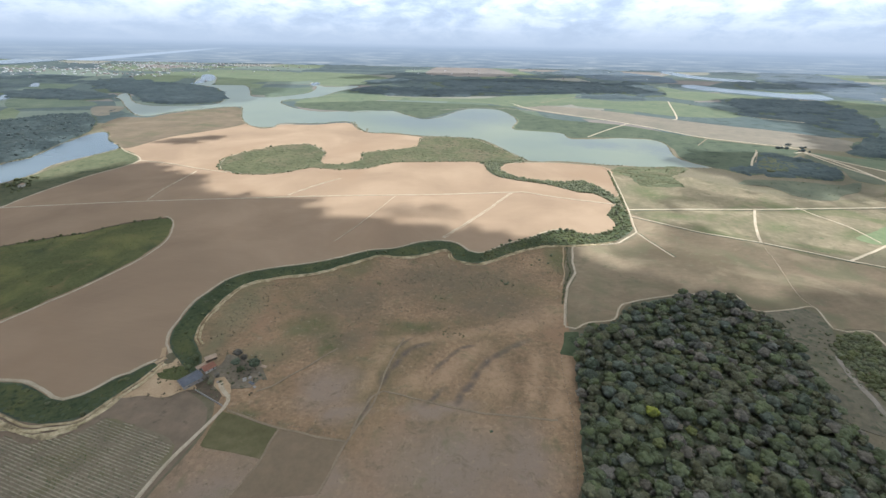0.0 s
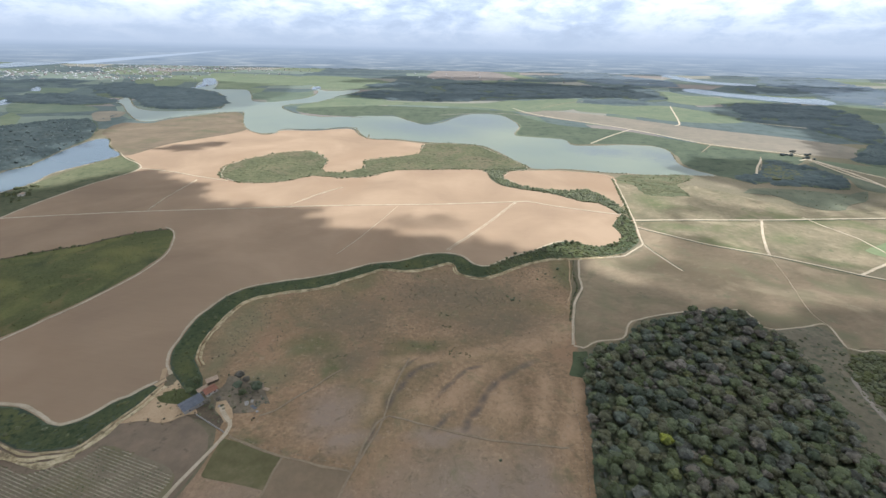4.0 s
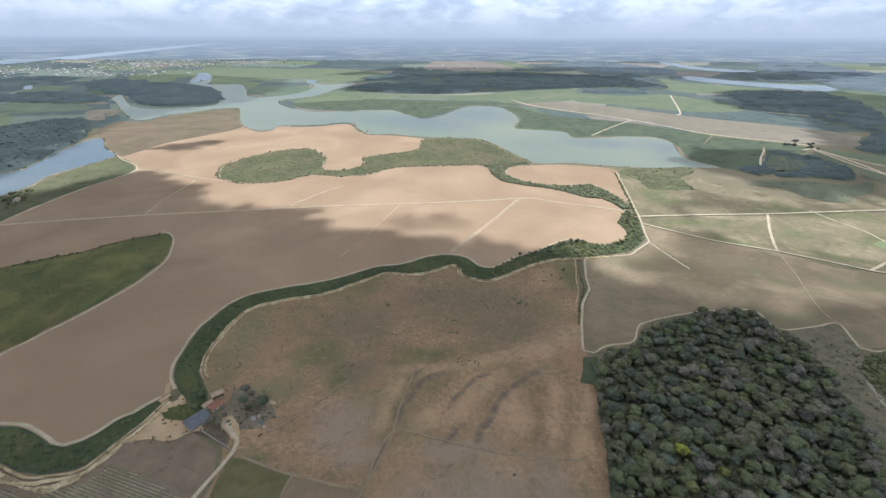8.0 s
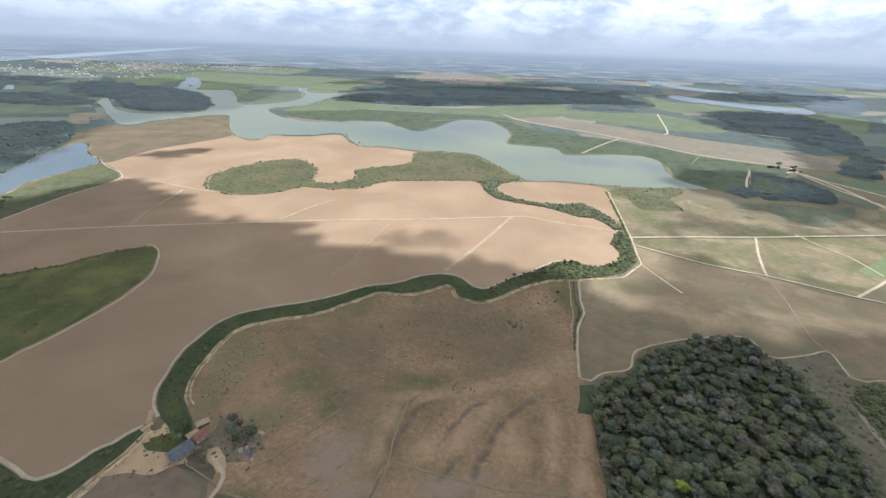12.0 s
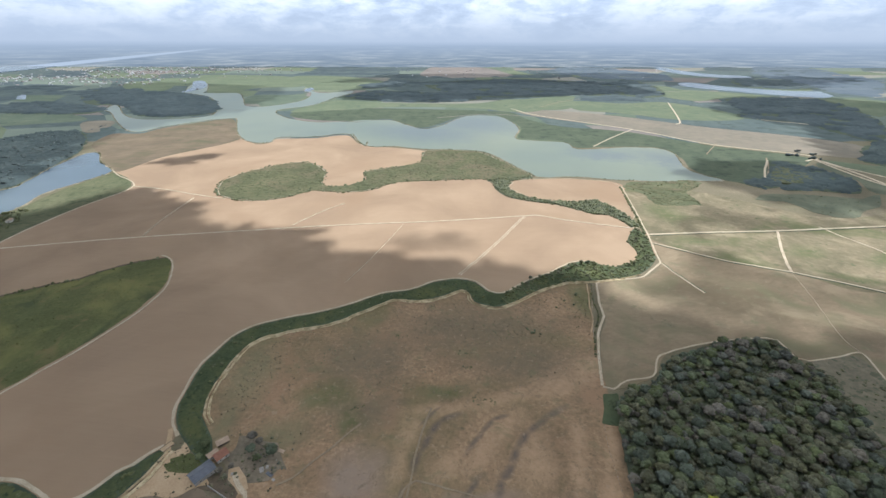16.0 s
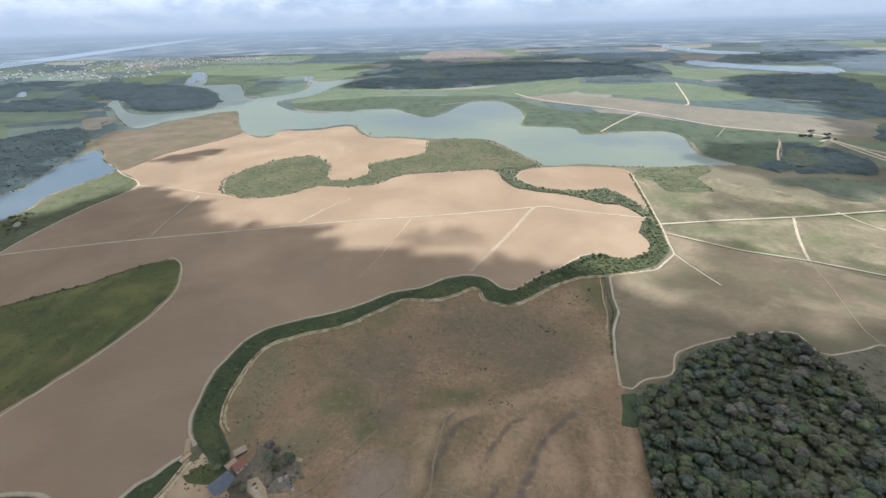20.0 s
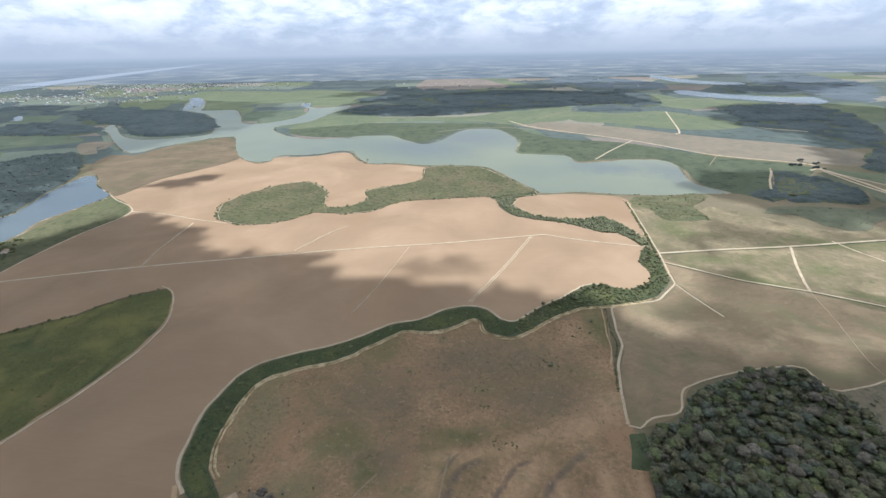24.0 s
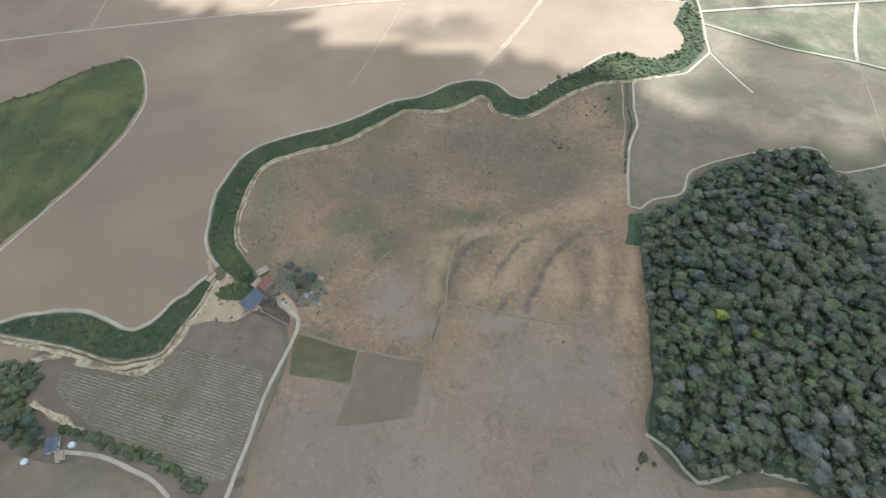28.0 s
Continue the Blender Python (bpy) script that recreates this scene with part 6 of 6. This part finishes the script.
def gable_house(name, label, x, y, angle, w, l, h, rise, roof, walls, group=""):
    """A gabled building: body of four thick walls, two roof slopes, ridge cap, door and windows."""
    ob = new(name)
    ob.matrix_world = pose(x, y, 0.1, 0, 0, angle)
    t = 0.2
    for x0, y0, x1, y1 in ((-w / 2, -l / 2, w / 2, -l / 2 + t), (-w / 2, l / 2 - t, w / 2, l / 2), (-w / 2, -l / 2 + t, -w / 2 + t, l / 2 - t), (w / 2 - t, -l / 2 + t, w / 2, l / 2 - t)):
        part("wall", box(bmesh.new(), x0, y0, -0.3, x1, y1, h), walls, ob)
    for end in (-1, 1):
        bm = bmesh.new()
        y0, y1 = sorted((end * l / 2, end * (l / 2 - t)))
        v = [bm.verts.new(p) for yy in (y0, y1) for p in ((-w / 2, yy, h), (w / 2, yy, h), (0, yy, h + rise))]
        for f in ((0, 1, 2), (5, 4, 3), (0, 3, 4, 1), (1, 4, 5, 2), (2, 5, 3, 0)):
            bm.faces.new([v[i] for i in f])
        part("gable", bm, walls, ob)
    over = 0.5
    slope = rise / (w / 2)
    n = max(2, int(l / 1.0))
    for side in (-1, 1):
        def slab(y0, y1, low, high):
            bm = bmesh.new()
            p = [(0, y0, h + rise + low), (0, y1, h + rise + low), (side * (w / 2 + over), y1, h - over * slope + low), (side * (w / 2 + over), y0, h - over * slope + low)]
            v = [bm.verts.new(q) for q in p] + [bm.verts.new((q[0], q[1], q[2] + high - low)) for q in p]
            for f in ((0, 1, 2, 3), (7, 6, 5, 4), (0, 4, 5, 1), (1, 5, 6, 2), (2, 6, 7, 3), (3, 7, 4, 0)):
                bm.faces.new([v[i] for i in f])
            return bm
        deck = part("roof_slope", slab(-l / 2 - over, l / 2 + over, 0.0, 0.04), roof, ob)
        for k in range(n):     # lapped sheets
            step = (l + 2 * over) / n
            part("sheet", slab(-l / 2 - over + step * k, -l / 2 - over + step * (k + 1) - 0.05, 0.045 + 0.03 * (k % 2), 0.09 + 0.03 * (k % 2)), roof, deck)
    part("ridge_cap", box(bmesh.new(), -0.2, -l / 2 - over, h + rise + 0.08, 0.2, l / 2 + over, h + rise + 0.2), roof, ob)
    door = part("door", box(bmesh.new(), -0.5, -l / 2 - 0.05, -0.1, 0.5, -l / 2 + 0.02, 2.05), M_TIMBER, ob, "weathered plank door")
    part("handle", box(bmesh.new(), 0.32, -l / 2 - 0.12, 0.95, 0.36, -l / 2 - 0.05, 1.1), M_CONC, door)
    for yy in (-l / 4, l / 4):
        for side in (-1, 1):
            window = part("window", box(bmesh.new(), side * w / 2 - 0.04, yy - 0.5, 1.0, side * w / 2 + 0.04, yy + 0.5, 1.9), M_DARK, ob, "dark window opening")
            part("sill", box(bmesh.new(), side * w / 2 - 0.1, yy - 0.6, 0.9, side * w / 2 + 0.1, yy + 0.6, 1.0), M_CONC, window)
    return tagged(ob, label, "building", group=group)


gable_house("barn", "large barn with a blue-grey sheet metal roof", -179, 226, -38, 9.5, 13.5, 3.4, 1.6, M_METAL, M_CONC)
gable_house("farmhouse", "small farmhouse with a red clay tile roof", -173, 239, -38, 6.5, 8.0, 2.8, 1.5, M_CLAY, M_WALLS)
gable_house("outbuilding", "little outbuilding with a pale tile roof", -179, 240, -38, 4.0, 6.5, 2.5, 1.0, M_TANROOF, M_WALLS)
gable_house("shelter", "open shed with a pale tile roof beside the creek", -177, 250, -50, 4.5, 7.5, 2.4, 0.8, M_TANROOF, M_TIMBER)
gable_house("cottage", "small cottage with a grey sheet roof among bushes", -275, 136, 20, 6.0, 8.0, 2.7, 1.3, M_METAL, M_WALLS)
gable_house("hut", "low hut with a pale roof near the cottage", -268, 130, 30, 3.5, 5.0, 2.3, 0.8, M_TANROOF, M_WALLS)


def water_tank(x, y):
    ob = new("water_tank")
    ob.matrix_world = pose(x, y, 0.1)
    bm = bmesh.new()
    bmesh.ops.create_cone(bm, cap_ends=True, segments=20, radius1=1.5, radius2=1.7, depth=1.8, matrix=Matrix.Translation((0, 0, 1.1)))
    part("tank", bm, M_WHITE, ob)
    bm = bmesh.new()
    bmesh.ops.create_cone(bm, cap_ends=True, segments=20, radius1=1.75, radius2=0.4, depth=0.4, matrix=Matrix.Translation((0, 0, 2.2)))
    part("lid", bm, M_WHITE, ob)
    part("plinth", box(bmesh.new(), -1.8, -1.8, -0.3, 1.8, 1.8, 0.2), M_CONC, ob)
    return tagged(ob, "round white water tank on a concrete plinth", "water tank")


water_tank(-287, 128)
water_tank(-264, 136)


def yard_wall():
    ob = new("yard_wall")
    line = smooth(FARM_WALL, False, 4.0)
    for p, q in zip(line, line[1:]):
        d = (q - p)
        n = Vector((-d.y, d.x, 0)).normalized() * 0.15
        bm = bmesh.new()
        v = [bm.verts.new((c.x, c.y, z)) for z in (-0.2, 1.5) for c in (p - n, q - n, q + n, p + n)]
        for f in ((3, 2, 1, 0), (4, 5, 6, 7), (0, 1, 5, 4), (1, 2, 6, 5), (2, 3, 7, 6), (3, 0, 4, 7)):
            bm.faces.new([v[i] for i in f])
        part("panel", bm, M_CONC, ob)
    return tagged(ob, "low pale concrete wall from the barn to the road", "wall")


yard_wall()


def fence(name, line, label, gap=4.0):
    """Posts with two rails of wire between them."""
    ob = new(name)
    pts = smooth(line, False, gap)
    bm = box(bmesh.new(), -0.09, -0.09, -0.3, 0.09, 0.09, 1.7)
    me = bpy.data.meshes.new("post")
    bm.to_mesh(me)
    bm.free()
    me.materials.append(M_TIMBER)
    for p in pts:
        post = new("post", me)
        post.location = (p.x, p.y, 0)
        post.parent = ob
    bm = bmesh.new()
    for z in (0.7, 1.3):
        for p, q in zip(pts, pts[1:]):
            n = (q - p).cross(Vector((0, 0, 1))).normalized() * 0.02
            a = [bm.verts.new((c.x, c.y, z + e)) for c, e in ((p - n, 0), (q - n, 0), (q + n, 0.04), (p + n, 0.04))]
            bm.faces.new(a)
    part("wire", bm, M_CONC, ob)
    return tagged(ob, label, "fence")


fence("fence", [(153, 464), (139, 417), (127, 379), (118, 336), (110, 304)], "timber post fence between pasture and fallow field")
fence("fence", [(96, 262), (92, 240), (88, 200), (80, 160), (72, 132)], "timber post fence along the wood's edge")
fence("fence", [(-142, 202), (-104, 191), (-57, 181)], "timber post fence above the grass plot")


def culvert():
    ob = new("culvert")
    ob.matrix_world = pose(-214, 247, 0.1, 0, 0, 60)
    part("deck", box(bmesh.new(), -4, -2.2, 0.5, 4, 2.2, 0.85), M_YARD, ob, "sand-covered concrete deck")
    for side in (-2.2, 2.0):
        part("parapet", box(bmesh.new(), -4, side, 0.85, 4, side + 0.2, 1.2), M_TIMBER, ob)
    for side in (-4, 3.4):
        part("abutment", box(bmesh.new(), side, -2.2, -0.5, side + 0.6, 2.2, 0.5), M_CONC, ob)
    return tagged(ob, "small concrete culvert carrying the track over the creek", "culvert")


culvert()
ribbon("track_crossing", [(-221, 262), (-216, 252), (-211, 241), (-207, 234)], 4.0, M_YARD, "sandy track over the creek crossing", "track", z=0.6)

# farmyard trees and clutter
fringe = smooth(FARM_SAND, True, 1.2, 9.0)
joined("yard_fringe", SPRIGS, [(q.x + rng.gauss(0, 1.6), q.y + rng.gauss(0, 1.6), rng.uniform(0.5, 1.2)) for q in fringe if rng.random() < 0.8], M_SPRIG, "dry weeds round the sand yard", "weeds", rng, (0.6, 1.3), sink=0.2)
joined("yard_fringe", SPRIGS, [(rng.gauss(-196, 8), rng.gauss(234, 5), rng.uniform(0.6, 1.4)) for _ in range(70)], M_CREEK, "green weeds at the creek crossing", "weeds", rng, (0.6, 1.4), sink=0.2)
joined("yard_rubble", [(v * np.array([1.0, 1.0, 0.5]), f) for v, f in SPRIGS], [(rng.gauss(-143, 9), rng.gauss(236, 7), rng.uniform(0.5, 1.1)) for _ in range(60)], M_CONC, "pale rubble and junk lying about the farmyard", "rubble", rng, (0.4, 1.0), sink=0.1)
for x, y, k, kind in ((-153, 241, 0.8, 0), (-138, 239, 0.95, 0), (-147, 235, 0.65, 1), (-156, 251, 0.85, 4), (-150, 248, 0.65, 4), (-143, 244, 0.6, 2), (-168, 226, 0.6, 4), (-163, 222, 0.5, 2), (-162, 230, 0.45, 4), (-186, 236, 0.6, 1), (-186, 246, 0.7, 1), (-292, 150, 0.9, 0), (-300, 143, 1.0, 0), (-284, 143, 0.8, 5), (-262, 142, 0.6, 1)):
    tagged(make_tree(x, y, k, kind, rng.randrange(5)), LEAF_NAMES[kind] + " tree standing beside the farm buildings", group="farmyard trees")
joined("yard_shrubs", TUFTS, [(rng.uniform(-170, -128), rng.uniform(216, 250)) for _ in range(20)], M_LEAF[4], "dry brown shrubs and weeds of the farmyard", "shrubs", rng, (0.4, 1.0), sink=0.1)
joined("yard_shrubs", TUFTS, [(rng.gauss(-147, 9), rng.gauss(238, 8)) for _ in range(34)] + [(rng.uniform(-171, -154), rng.uniform(212, 230)) for _ in range(14)], M_LEAF[2], "olive weeds and low shrubs of the farmyard", "shrubs", rng, (0.4, 1.1), sink=0.1)
joined("yard_shrubs", TUFTS, [(rng.gauss(-140, 7), rng.gauss(234, 6)) for _ in range(14)], M_LEAF[3], "grey dry shrubs of the farmyard", "shrubs", rng, (0.3, 0.9), sink=0.1)
patch("yard_turning", [(-150, 212), (-146, 216), (-150, 224), (-158, 232), (-164, 230), (-161, 223), (-154, 217)], M_YARD, "bare sandy turning place at the farm road", "yard", wobble=1)


def crate(x, y, a, w, l, h, m, name, label):
    """A low pile of sheets or boards, each laid a little askew."""
    ob = new(name)
    ob.matrix_world = pose(x, y, 0.15, 0, 0, a)
    n = max(2, int(h / 0.25))
    for k in range(n):
        dx, dy = rng.uniform(-0.2, 0.2), rng.uniform(-0.2, 0.2)
        part("board", box(bmesh.new(), -w / 2 + dx, -l / 2 + dy, k * 0.25 - 0.1, w / 2 + dx, l / 2 + dy, k * 0.25 + 0.14), m, ob)
    return tagged(ob, label, "pile", group="farmyard piles")


for x, y, a, w, l, h, m, label in ((-142, 229, 30, 2.5, 4.0, 0.6, M_CONC, "pile of pale sheets in the farmyard"), (-136, 226, 60, 2.0, 5.0, 0.5, M_METAL, "pile of grey metal sheets in the farmyard"), (-139, 231, 10, 1.5, 2.5, 0.8, M_CONC, "stack of grey blocks in the farmyard"),
                                   (-132, 222, 45, 1.5, 2.0, 0.5, M_CONC, "pale grey crate beside the track"), (-160, 226, 20, 1.6, 2.2, 0.8, M_CONC, "pale grey crate beside the barn"), (-134, 243, 70, 2.5, 4.5, 0.5, M_TANROOF, "pile of tan roof tiles by a tree"), (-148, 229, 15, 1.4, 3.0, 0.5, M_TIMBER, "pile of weathered boards in the farmyard")):
    crate(x, y, a, w, l, h, m, "material_pile", label)
gable_house("lake_house", "small pale house on the lake shore", -700, 660, 25, 7.0, 10.0, 3.0, 1.4, M_TANROOF, M_WALLS)
